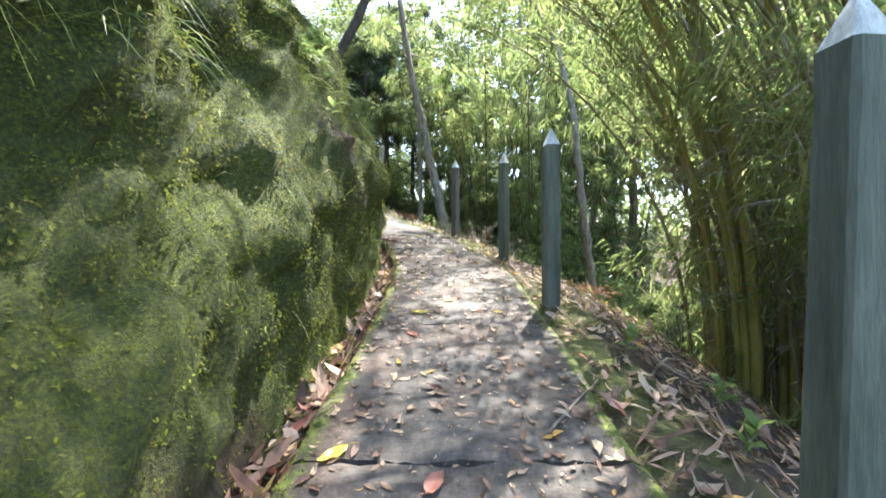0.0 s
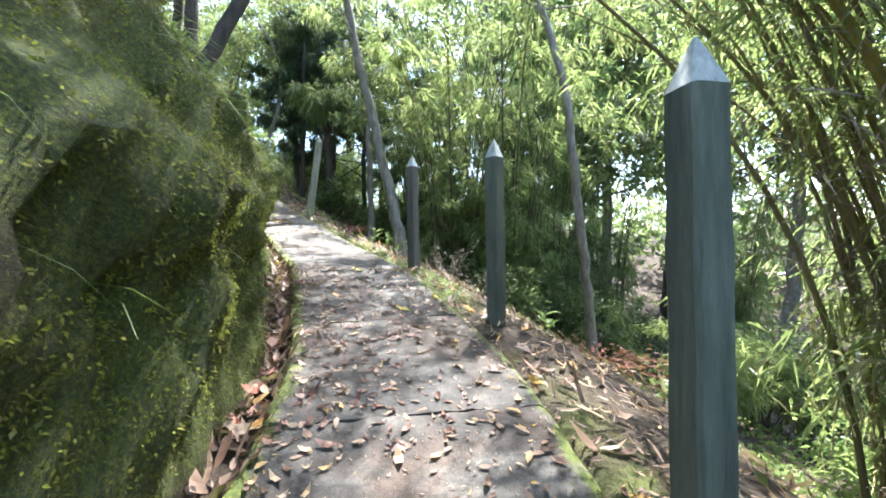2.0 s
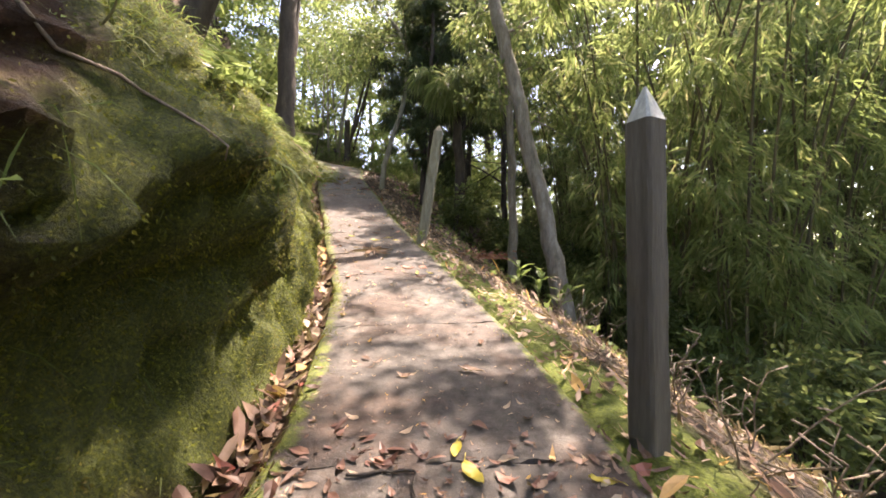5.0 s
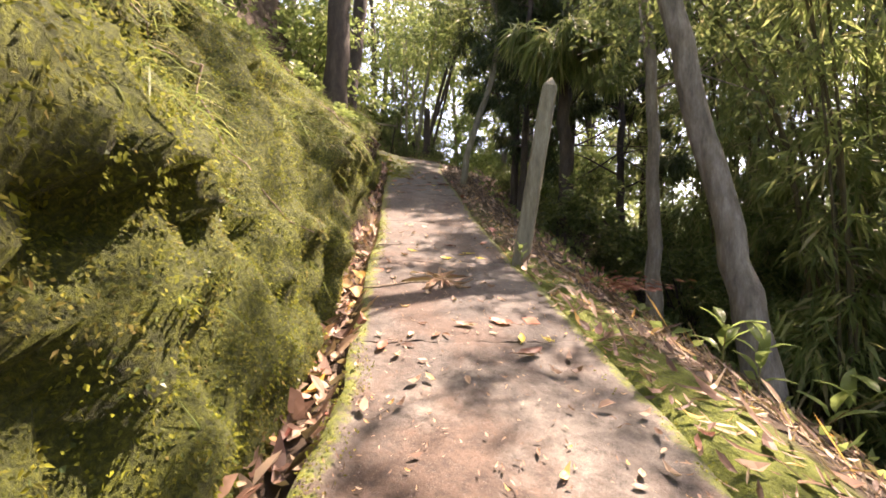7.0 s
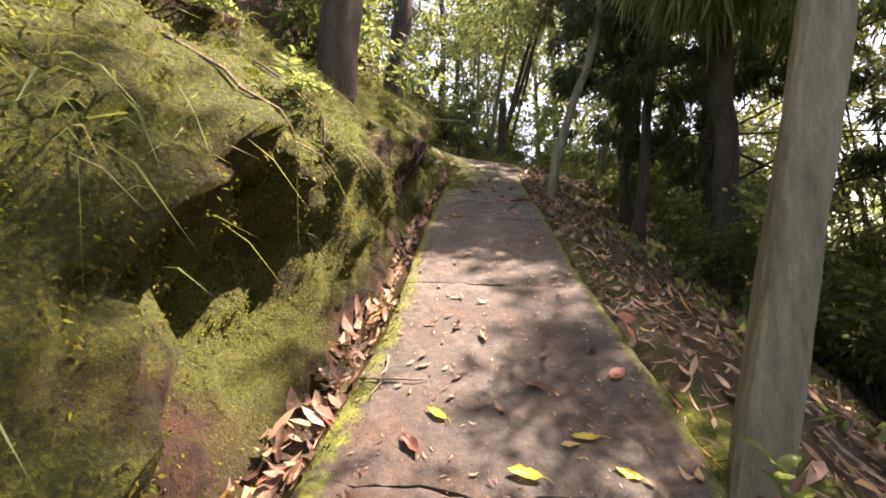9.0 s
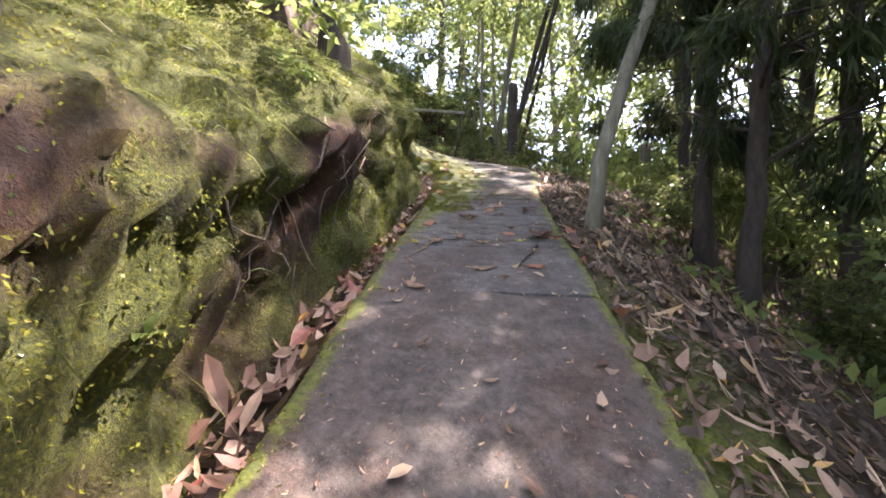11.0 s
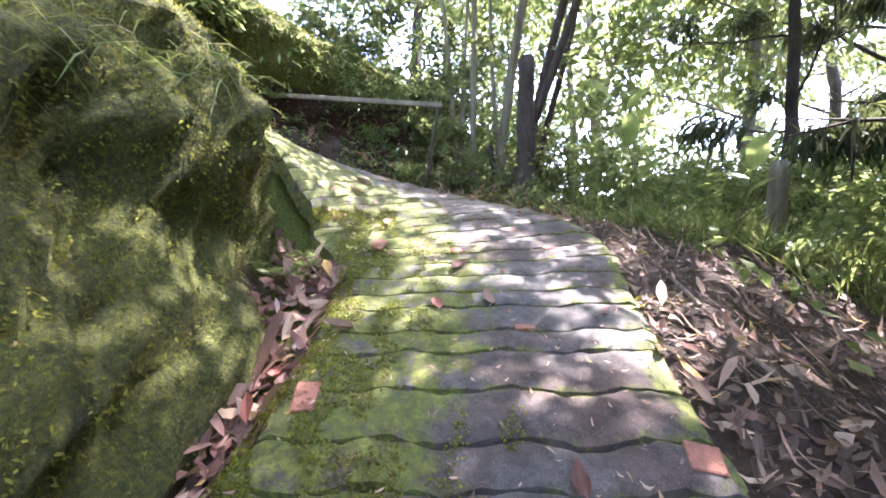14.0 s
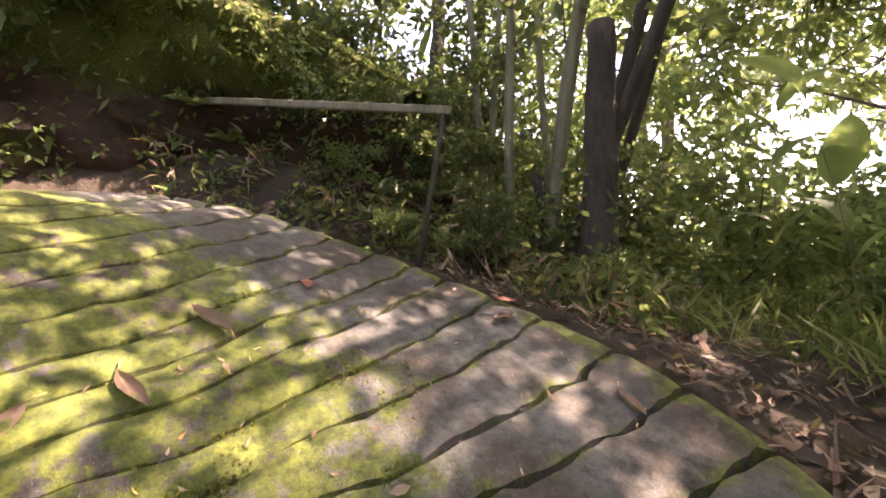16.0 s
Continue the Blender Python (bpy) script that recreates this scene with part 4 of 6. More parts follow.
SHRUBS = [shrub(201, 1.6, 1.9, 1700, LEAF_BROAD, 0.15, 0.07, "dark green leafy shrub on the forest slope"),
          shrub(202, 1.2, 1.6, 1500, LEAF_FRESH, 0.14, 0.06, "bright green leafy shrub on the forest slope"),
          shrub(203, 2.2, 2.0, 700, LEAF_BAMBOO, 0.2, 0.03, "bushy young bamboo with narrow leaves", 5, 0.5, 9),
          shrub(204, 2.6, 2.2, 2200, LEAF_BROAD, 0.18, 0.085, "tall dark leafy bush in the undergrowth"),
          shrub(205, 2.4, 2.2, 2100, LEAF_FRESH, 0.17, 0.075, "tall sunlit leafy bush in the undergrowth")]


def plant_out(kind, x, y, turn=0.0, size=1.0):
    ob = copy_thing(SHRUBS[kind], pose(x, y, land_at(x, y), 0, 0, turn))
    ob.scale = (size, size, size)
    return ob


u_rng = np.random.default_rng(21)
# right-hand slope along the path, from the verge outwards
placed = 0
for s in np.arange(run_at(0.1, 2.0), S_BEND - 0.8, 0.62):
    c, t, r = along(s)
    for reach in (2.4, 4.4, 7.0, 10.0):
        if u_rng.uniform() < 0.30:
            continue
        d = half(s) + reach + u_rng.uniform(-0.6, 1.0)
        x, y = c[0] + r[0] * d + u_rng.normal() * 0.3, c[1] + r[1] * d + u_rng.normal() * 0.3
        early = c[1] < 9.5
        if early and (reach < 6 or u_rng.uniform() < 0.4):
            continue
        if c[1] > 9.5:
            kind = (0, 3, 2, 4, 0)[u_rng.integers(0, 5)]
        else:
            kind = (2, 1, 4, 1, 2)[u_rng.integers(0, 5)]
        if reach < 3 and 7 < c[1] < 15:
            continue
        size = (0.55 if reach < 3 else 0.85 if reach < 5 else 1.15) * u_rng.uniform(0.75, 1.2)
        plant_out(kind, x, y, u_rng.uniform(0, 360), size)
        placed += 1
# behind the bend and up the bank
for x, y, kind, size in ((-7.4, 24.4, 1, 0.5), (-6.9, 25.4, 1, 0.6), (-8.3, 25.2, 1, 1.0), (-9.9, 25.0, 4, 1.0), (-10.6, 23.4, 0, 0.9), (-11.2, 24.4, 3, 1.0), (-5.2, 25.2, 1, 0.6), (-6.0, 26.8, 4, 1.2),
                         (-8.0, 27.2, 4, 1.3), (-10.5, 26.4, 4, 1.2), (-12.2, 22.9, 3, 1.0), (-9.4, 22.5, 0, 0.4), (-10.1, 22.5, 0, 0.5), (-10.7, 22.2, 1, 0.4), (-9.9, 22.1, 1, 0.3), (-11.1, 22.0, 0, 0.45), (-8.6, 22.9, 1, 0.35), (-10.5, 22.9, 3, 0.5), (-9.0, 24.2, 3, 0.6), (-11.6, 22.6, 3, 0.5), (-4.2, 27.5, 4, 1.3), (-3.0, 26.0, 4, 1.2), (-12.5, 27, 4, 1.4), (-7.3, 29, 4, 1.5),
                         (-6.6, 14.6, 4, 0.8), (-7.6, 15.4, 4, 0.9), (-6.0, 12.4, 1, 0.7), (-7.4, 13.4, 4, 1.0), (-6.4, 10.6, 3, 0.9), (-5.0, 8.8, 3, 0.9), (-4.2, 6.4, 0, 0.8), (-5.4, 11.4, 1, 0.6),
                         (-4.0, 4.2, 3, 0.8), (-3.6, 2.2, 0, 0.8), (-3.8, 7.6, 1, 0.6), (-12.4, 20.2, 3, 0.8), (-12.8, 18.6, 4, 0.9), (-9.0, 15.8, 3, 1.0), (-4.6, 24.4, 4, 0.8), (-6.4, 25.6, 4, 0.8), (-3.4, 24.0, 4, 0.9), (-5.6, 27.8, 4, 1.4), (-7.4, 26.4, 4, 1.0), (-2.0, 25.2, 4, 1.2), (-4.2, 29.5, 4, 1.6)):
    plant_out(kind, x, y, u_rng.uniform(0, 360), size)
for ob in SHRUBS:
    ob.matrix_world = pose(9.5 + u_rng.uniform(-2, 2), 8 + u_rng.uniform(-2, 8), 0, 0, 0, 40)
    ob.location.z = land_at(ob.location.x, ob.location.y)


def scatter_leaves(name, at, normal, n_label, material, length, width, rng, stand=0.6, droop=0.2):
    w = normal * stand + rng.normal(size=at.shape) * 0.7
    v, f = leaves(at, w, length * rng.uniform(0.5, 1.3, len(at)), width * rng.uniform(0.6, 1.3, len(at)), rng, droop)
    ob = piece(name, mesh_from(name, v, f, material, False))
    return tagged(ob, n_label, name.replace("_", " "), kind="stuff")


def on_grid(grid, n, rng, weight):
    """Random places on a bank's grid, with outward normals, chosen by weight."""
    a, b, c = grid[:-1, :-1], grid[1:, :-1], grid[:-1, 1:]
    nor = unit(np.cross(b - a, c - a))
    area = np.linalg.norm(np.cross(b - a, c - a), axis=-1)
    p = (area * weight[:-1, :-1]).ravel()
    i = rng.choice(p.size, n, p=p / p.sum())
    u, w = rng.uniform(0, 1, (2, n, 1))
    a, b, c = a.reshape(-1, 3)[i], b.reshape(-1, 3)[i], c.reshape(-1, 3)[i]
    return a + (b - a) * u + (c - a) * w, nor.reshape(-1, 3)[i]


m_rng = np.random.default_rng(33)
nl = bank_left.shape
share_up = np.linspace(0, 1, nl[1])[None, :] * np.ones((nl[0], 1))
near_left = (np.interp(np.arange(nl[0]), [0, 40, nl[0]], [0.1, 1, 1]))[:, None]
at, nor = on_grid(bank_left, 230000, m_rng, (cover_left ** 2 + 0.01) * near_left)
nor = -nor if (nor[:, 2].mean() < 0) else nor
puff = 0.5 + 0.5 * wobble(at[:, 1] + at[:, 0], at[:, 2] * 1.3 + at[:, 1] * 0.4, 0.13, 3.0)
scatter_leaves("moss_cushion", at + nor * (0.055 * puff[:, None] ** 1.5 * m_rng.uniform(0.2, 1, (len(at), 1)) - 0.004), nor, "bright and dark green moss covering the earth bank", MOSS_TUFT, 0.019, 0.011, m_rng, 0.75, 0.3)
at, nor = on_grid(bank_left, 17000, m_rng, np.clip(np.sin(np.arange(nl[0]) * 0.11)[:, None] + np.sin(share_up * 17 + np.arange(nl[0])[:, None] * 0.05), 0, 2) * near_left + 0.02)
nor = -nor if (nor[:, 2].mean() < 0) else nor
scatter_leaves("creeping_plants", at, nor, "small-leaved creeping plants on the earth bank", LEAF_BROAD, 0.02, 0.014, m_rng, 0.8, 0.3)
at, nor = on_grid(bank_left, 17000, m_rng, ((share_up > 0.36) * np.clip(0.3 + np.sin(np.arange(nl[0]) * 0.23 + 2)[:, None] + np.sin(share_up * 23), 0.08, 2) * cover_left + 0.015) * near_left)
nor = -nor if (nor[:, 2].mean() < 0) else nor
w = nor * 0.6 + np.array([0, 0, 0.35]) + m_rng.normal(size=at.shape) * 0.45
v, f = leaves(at, w, 0.25 * m_rng.uniform(0.4, 1.4, len(at)), 0.007, m_rng, 0.7)
tagged(piece("bank_grass", mesh_from("bank_grass", v, f, GRASS, False)), "thin drooping grass on top of the bank", "grass", kind="stuff")
nf = bank_far.shape
up_far = np.linspace(0, 1, nf[1])[None, :] * np.ones((nf[0], 1))
at, nor = on_grid(bank_far, 9000, m_rng, (up_far > 0.45) * 1.0 + cover_far * 0.4)
nor = -nor if (nor[:, 2].mean() < 0) else nor
scatter_leaves("lip_moss", at, nor, "sunlit moss on the lip of the far bank", MOSS_TUFT, 0.06, 0.02, m_rng, 0.9, 0.3)

# ground plants and grass over the hill behind the bank, and ground cover in the hollow on the right
n = 26000
x, y = m_rng.uniform(-11, 1, n), m_rng.uniform(-3, 19, n)
d, s, z = nearest(x, y)
ok = (d < -1.6) & (d > -6)
x, y = x[ok], y[ok]
at = np.stack([x, y, land(x, y) - 0.01], 1)
w = np.array([0, 0, 0.7]) + m_rng.normal(size=at.shape) * 0.5
v, f = leaves(at, w, 0.32 * m_rng.uniform(0.5, 1.4, len(at)), 0.014, m_rng, 0.5)
tagged(piece("hill_grass", mesh_from("hill_grass", v, f, GRASS, False)), "tufts of thin grass on the hillside above the bank", "grass", kind="stuff")
n = 85000
x, y = m_rng.uniform(-7, 20, n), m_rng.uniform(0, 27, n)
d, s, z = nearest(x, y)
e = d - half(s)
ok = (e > 1.0) & (m_rng.uniform(0, 1, n) < np.where(y < 11, np.clip((e - 1.5) / 2, 0.04, 1), 0.35)) & (wobble(x, y, 1.4, 7.0) > -0.45)
x, y = x[ok], y[ok]
at = np.stack([x, y, land(x, y) - 0.01 + m_rng.uniform(0, 0.12, len(x))], 1)
w = np.array([0, 0, 0.4]) + m_rng.normal(size=at.shape) * 0.7
v, f = leaves(at, w, 0.15 * m_rng.uniform(0.5, 1.4, len(at)), 0.075 * m_rng.uniform(0.6, 1.2, len(at)), m_rng, 0.25)
tagged(piece("ground_cover", mesh_from("ground_cover", v, f, LEAF_FRESH, False)), "low leafy ground cover in the hollow below the path", "ground cover", kind="stuff")

# distant woods all round
n = 50000
ang = m_rng.uniform(0, 2 * np.pi, n)
rad = m_rng.uniform(24, 50, n) ** 1.0
x, y = -2 + rad * np.cos(ang), 14 + rad * np.sin(ang)
top = 4.0 + 3.0 * wobble(ang * 9, rad * 0.2, 1.0, 3.0) + 1.5 * wobble(ang * 31, rad * 0.3, 1.0, 1.0)
hh = m_rng.uniform(0, 1, n) ** 0.8 * np.clip(top, 1.5, 12)
at = np.stack([x, y, land(x, y) + hh], 1)
v, f = leaves(at, m_rng.normal(size=at.shape), 0.65 * m_rng.uniform(0.6, 1.3, n), 0.31 * m_rng.uniform(0.6, 1.3, n), m_rng, 0.3)
tagged(piece("far_woods", mesh_from("far_woods", v, f, LEAF_BROAD, False)), "distant leafy woods on the valley sides", "woods", kind="stuff")


# ---- fallen leaves ----
def flat_leaf(at, yaw, length, width, curl, tilt, rng):
    """Curled fallen leaves with a folded midrib: 10 corners, 10 triangles each."""
    n = len(at)
    u = np.array([0.0, 0.3, 0.65, 1.0])
    wv = np.array([0.0, 0.5, 0.42, 0.0])
    mid = np.stack([u[None, :] * length[:, None] - length[:, None] / 2, np.zeros((n, 4)), curl[:, None] * length[:, None] * ((u - 0.5) ** 2 * 1.6)[None, :]], -1)
    fold = rng.uniform(-0.25, 0.55, n)[:, None]
    sides = []
    for sgn in (1, -1):
        e = mid[:, 1:3].copy()
        e[..., 1] += sgn * wv[1:3] * width[:, None]
        e[..., 2] += fold * wv[1:3] * width[:, None] + rng.uniform(-0.1, 0.15, (n, 2)) * width[:, None]
        sides.append(e)
    pts = np.concatenate([mid, *sides], 1)
    cy, sy = np.cos(yaw)[:, None], np.sin(yaw)[:, None]
    tx, ty = tilt[:, 0:1], tilt[:, 1:2]
    pz = pts[..., 2] + pts[..., 0] * tx + pts[..., 1] * ty
    px, py = pts[..., 0] * cy - pts[..., 1] * sy, pts[..., 0] * sy + pts[..., 1] * cy
    pz -= pz.min(1, keepdims=True)
    v = np.stack([px, py, pz], -1) + at[:, None, :]
    tri = np.array([(0, 1, 4), (1, 5, 4), (1, 2, 5), (2, 3, 5), (0, 6, 1), (1, 6, 7), (1, 7, 2), (2, 7, 3)])
    f = (np.arange(n) * 8)[:, None, None] + tri[None]
    return v.reshape(-1, 3), f.reshape(-1, 3)


def slope_tilt(x, y, yaw):
    """The ground's slope along and across a leaf that points along yaw."""
    h = 0.06
    gx_ = (top_of(x + h, y) - top_of(x - h, y)) / (2 * h)
    gy_ = (top_of(x, y + h) - top_of(x, y - h)) / (2 * h)
    c, s_ = np.cos(yaw), np.sin(yaw)
    return np.clip(np.stack([gx_ * c + gy_ * s_, -gx_ * s_ + gy_ * c], 1), -0.9, 0.9)


def top_of(x, y):
    """Top of path or ground."""
    d, s, z = nearest(x, y)
    return np.where(np.abs(d) < half(s), z, land(x, y))


def litter(name, x, y, material, lo, hi, label, rng, aspect=0.38, loose=0.35, lift=0.0):
    n = len(x)
    yaw = rng.uniform(0, 6.28, n)
    length = lo + (hi - lo) * rng.uniform(0, 1, n) ** 1.7
    at = np.stack([x, y, top_of(x, y) + 0.003 + rng.uniform(0, 1, n) * lift], 1)
    tilt = slope_tilt(x, y, yaw) + rng.normal(size=(n, 2)) * loose * 0.5
    v, f = flat_leaf(at, yaw, length, length * aspect * rng.uniform(0.7, 1.2, n), rng.uniform(-0.2, 0.9, n), tilt, rng)
    return tagged(piece(name, mesh_from(name, v, f, material, False)), label, "leaf litter", kind="stuff")


def side_places(n, s_lo, s_hi, d_lo, d_hi, rng):
    """Random places beside the path: runs between s_lo and s_hi, side distance past the kerb."""
    s = rng.uniform(s_lo, s_hi, n)
    d = rng.uniform(d_lo, d_hi, n)
    c = np.stack([np.interp(s, RUN, AXIS[:, k]) for k in range(2)], 1)
    r = np.stack([np.interp(s, RUN, RIGHT[:, k]) for k in range(2)], 1)
    off = np.where(d >= 0, half(s) + d, -half(s) + d)
    return c[:, 0] + r[:, 0] * off, c[:, 1] + r[:, 1] * off


l_rng = np.random.default_rng(44)
S_A, S_B = run_at(0.1, -0.5), S_BEND
x, y = side_places(2600, S_A, S_B, -0.30, -0.01, l_rng)
litter("gutter_leaves", x, y, LEAF_DRY, 0.06, 0.17, "dry brown and pinkish leaves filling the gutter", l_rng, 0.42, 0.9, 0.09)
x, y = side_places(260, S_A, S_B, -0.28, 0.04, l_rng)
litter("red_gutter_leaves", x, y, LEAF_RED, 0.06, 0.14, "faded red leaves in the gutter", l_rng, 0.45, 0.9, 0.1)
x, y = side_places(5200, S_A, S_B + 1, 0.0, 2.6, l_rng)
litter("slope_leaves", x, y, LEAF_DRY, 0.05, 0.16, "dry leaves strewn over the soil beside the path", l_rng, 0.36, 0.7, 0.03)
x, y = side_places(5200, run_at(-4.2, 15.0), S_B + 1, 0.0, 1.7, l_rng)
litter("upper_slope_leaves", x, y, LEAF_BROWN, 0.03, 0.1, "dark brown leaves thick on the slope beside the upper path", l_rng, 0.38, 0.8, 0.04)
x, y = side_places(2600, S_A, S_B + 1, 0.05, 2.2, l_rng)
litter("bamboo_litter", x, y, LEAF_DRY, 0.08, 0.24, "long pale bamboo leaves and sheaths on the slope", l_rng, 0.09, 0.8, 0.04)
# leaves lie thick on the early part of the path, thinly further up
s = np.concatenate([l_rng.uniform(run_at(0.1, 0.5), run_at(-0.6, 8.4), 1500), l_rng.uniform(run_at(-0.5, 8), S_GROOVE, 330), l_rng.uniform(S_GROOVE, S_BEND + 1.0, 60)])
q = l_rng.uniform(-1, 1, len(s))
q = np.where(l_rng.uniform(0, 1, len(s)) < 0.45, np.sign(q) * np.abs(q) ** 0.4, q) * 0.96
cx = np.interp(s, RUN, AXIS[:, 0]) + np.interp(s, RUN, RIGHT[:, 0]) * q * half(s)
cy = np.interp(s, RUN, AXIS[:, 1]) + np.interp(s, RUN, RIGHT[:, 1]) * q * half(s)
litter("path_leaves", cx, cy, LEAF_DRY, 0.025, 0.1, "small dry leaves scattered on the path", l_rng, 0.4, 0.25, 0.003)
x, y = side_places(420, run_at(-0.1, 6.0), run_at(-0.6, 8.5), -1.1, -0.02, l_rng)
c_ok = np.abs(nearest(x, y)[0]) < 1.05
litter("leaf_drift", x[c_ok], y[c_ok], LEAF_MAROON, 0.07, 0.18, "drift of maroon dry leaves spreading from the gutter", l_rng, 0.4, 0.9, 0.03)

s = l_rng.uniform(run_at(0.1, 0.3), S_BEND + 1.0, 6500)
q = l_rng.uniform(-1, 1, len(s))
cx = np.interp(s, RUN, AXIS[:, 0]) + np.interp(s, RUN, RIGHT[:, 0]) * q * half(s)
cy = np.interp(s, RUN, AXIS[:, 1]) + np.interp(s, RUN, RIGHT[:, 1]) * q * half(s)
litter("path_crumbs", cx, cy, LEAF_DRY, 0.008, 0.04, "crumbled leaf bits and needles on the path", l_rng, 0.25, 0.3, 0.002)
x, y = side_places(9000, S_A, S_B + 1.5, 0.0, 2.8, l_rng)
litter("slope_crumbs", x, y, LEAF_DRY, 0.03, 0.12, "broken leaves and twigs on the slope", l_rng, 0.14, 0.8, 0.02)

# sunlit dry grass and weeds beyond the bend
n = 9000
x, y = l_rng.uniform(-8.6, -3.5, n), l_rng.uniform(21.6, 27, n)
d, s, z = nearest(x, y)
ok = (d - half(s) > 1.0) & (wobble(x, y, 0.8, 4.0) > -0.5)
x, y = x[ok], y[ok]
at = np.stack([x, y, land(x, y) - 0.01], 1)
v, f = leaves(at, np.array([0, 0, 0.9]) + l_rng.normal(size=at.shape) * 0.45, 0.55 * l_rng.uniform(0.4, 1.3, len(at)), 0.018, l_rng, 0.35)
tagged(piece("dry_grass", mesh_from("dry_grass", v, f, GRASS, False)), "sunlit yellowish grass and weeds beyond the bend", "grass", kind="stuff")

# tangle of dry and green growth over the far bank and the slope behind the bend
at, nor = on_grid(bank_far, 5200, l_rng, 0.35 + np.clip(np.sin(np.arange(nf[0]) * 0.31)[:, None] + np.sin(up_far * 13), 0, 2))
nor = -nor if (nor[:, 2].mean() < 0) else nor
scatter_leaves("far_bank_plants", at, nor, "small green plants hanging on the far bank", LEAF_FRESH, 0.11, 0.05, l_rng, 0.7, 0.5)
n = 16000
x, y = l_rng.uniform(-13, -8.0, n), l_rng.uniform(20.6, 24.4, n)
d, s, z = nearest(x, y)
ok = (d - half(s) > 0.35) & (wobble(x, y, 0.6, 3.0) > -0.35)
x, y = x[ok], y[ok]
g = top_of(x, y)
third = len(x) // 3
for name, lab, mat, ln, wd, a, b in (("undergrowth", "leafy green undergrowth on the slope behind the bend", LEAF_BROAD, 0.13, 0.055, 0, third), ("dry_undergrowth", "dry brown leaves and stalks hanging on the slope", LEAF_DRY, 0.2, 0.03, third, 2 * third),
                                     ("sprouting_undergrowth", "bright sprouting weeds on the slope behind the bend", LEAF_FRESH, 0.12, 0.05, 2 * third, len(x))):
    at = np.stack([x[a:b], y[a:b], g[a:b] + l_rng.uniform(0, 1, b - a) ** 2 * 0.35], 1)
    v, f = leaves(at, np.array([0, 0, 0.3]) + l_rng.normal(size=at.shape) * 0.7, ln * l_rng.uniform(0.5, 1.3, b - a), wd * l_rng.uniform(0.6, 1.2, b - a), l_rng, 0.35)
    tagged(piece(name, mesh_from(name, v, f, mat, False)), lab, "undergrowth", kind="stuff")
x, y = side_places(1300, S_BEND - 2.5, S_BEND + 2.2, -0.55, -0.02, l_rng)
litter("ditch_leaves", x, y, LEAF_MAROON, 0.05, 0.13, "large curled maroon leaves lying in the ditch", l_rng, 0.45, 0.7, 0.06)

# moss growing on the concrete itself, thick on the inner side of the bend
n = 44000
s = np.concatenate([l_rng.uniform(S_BEND - 3.2, S_END - 0.3, n), l_rng.uniform(run_at(0.1, 1.0), S_BEND - 3, 9000)])
inner = np.arange(len(s)) < n
q = np.where(inner, -1 + 1.25 * l_rng.uniform(0, 1, len(s)) ** 1.4, np.where(l_rng.uniform(0, 1, len(s)) < 0.7, -1, 1) * (1 - 0.22 * l_rng.uniform(0, 1, len(s)) ** 1.8))
x = np.interp(s, RUN, AXIS[:, 0]) + np.interp(s, RUN, RIGHT[:, 0]) * q * half(s)
y = np.interp(s, RUN, AXIS[:, 1]) + np.interp(s, RUN, RIGHT[:, 1]) * q * half(s)
ok = wobble(x, y, 0.16, 2.0) + 0.6 * wobble(x, y, 0.5, 6.0) > np.where(inner, -0.35 + (q + 1) * 0.8, -0.05)
x, y = x[ok], y[ok]
at = np.stack([x, y, top_of(x, y) - 0.004], 1)
v, f = leaves(at, np.array([0, 0, 0.45]) + l_rng.normal(size=at.shape) * 0.5, 0.016 * l_rng.uniform(0.5, 1.3, len(x)), 0.010, l_rng, 0.2)
tagged(piece("path_moss", mesh_from("path_moss", v, f, MOSS_TUFT, False)), "green moss growing on the concrete path", "moss", kind="stuff")
s = l_rng.uniform(run_at(0.1, 4.6), run_at(-0.7, 8.7), 520)
q = np.clip(l_rng.normal(-0.25, 0.55, len(s)), -0.97, 0.97)
x = np.interp(s, RUN, AXIS[:, 0]) + np.interp(s, RUN, RIGHT[:, 0]) * q * half(s)
y = np.interp(s, RUN, AXIS[:, 1]) + np.interp(s, RUN, RIGHT[:, 1]) * q * half(s)
litter("brown_path_leaves", x, y, LEAF_MAROON, 0.03, 0.12, "dark red-brown leaves trodden onto the path", l_rng, 0.4, 0.35, 0.006)

# mossy mound and plants inside the bend
n = 16000
x, y = l_rng.normal(-8.7, 0.5, n), l_rng.normal(19.0, 0.6, n)
d, s, z = nearest(x, y)
ok = np.abs(d) - half(s) > 0.3
x, y = x[ok], y[ok]
at = np.stack([x, y, land(x, y) - 0.005], 1)
scatter_leaves("bend_moss", at, np.array([0, 0, 1.0]) * np.ones_like(at), "thick moss and tiny plants inside the bend", MOSS_TUFT, 0.09, 0.03, l_rng, 0.8, 0.3)

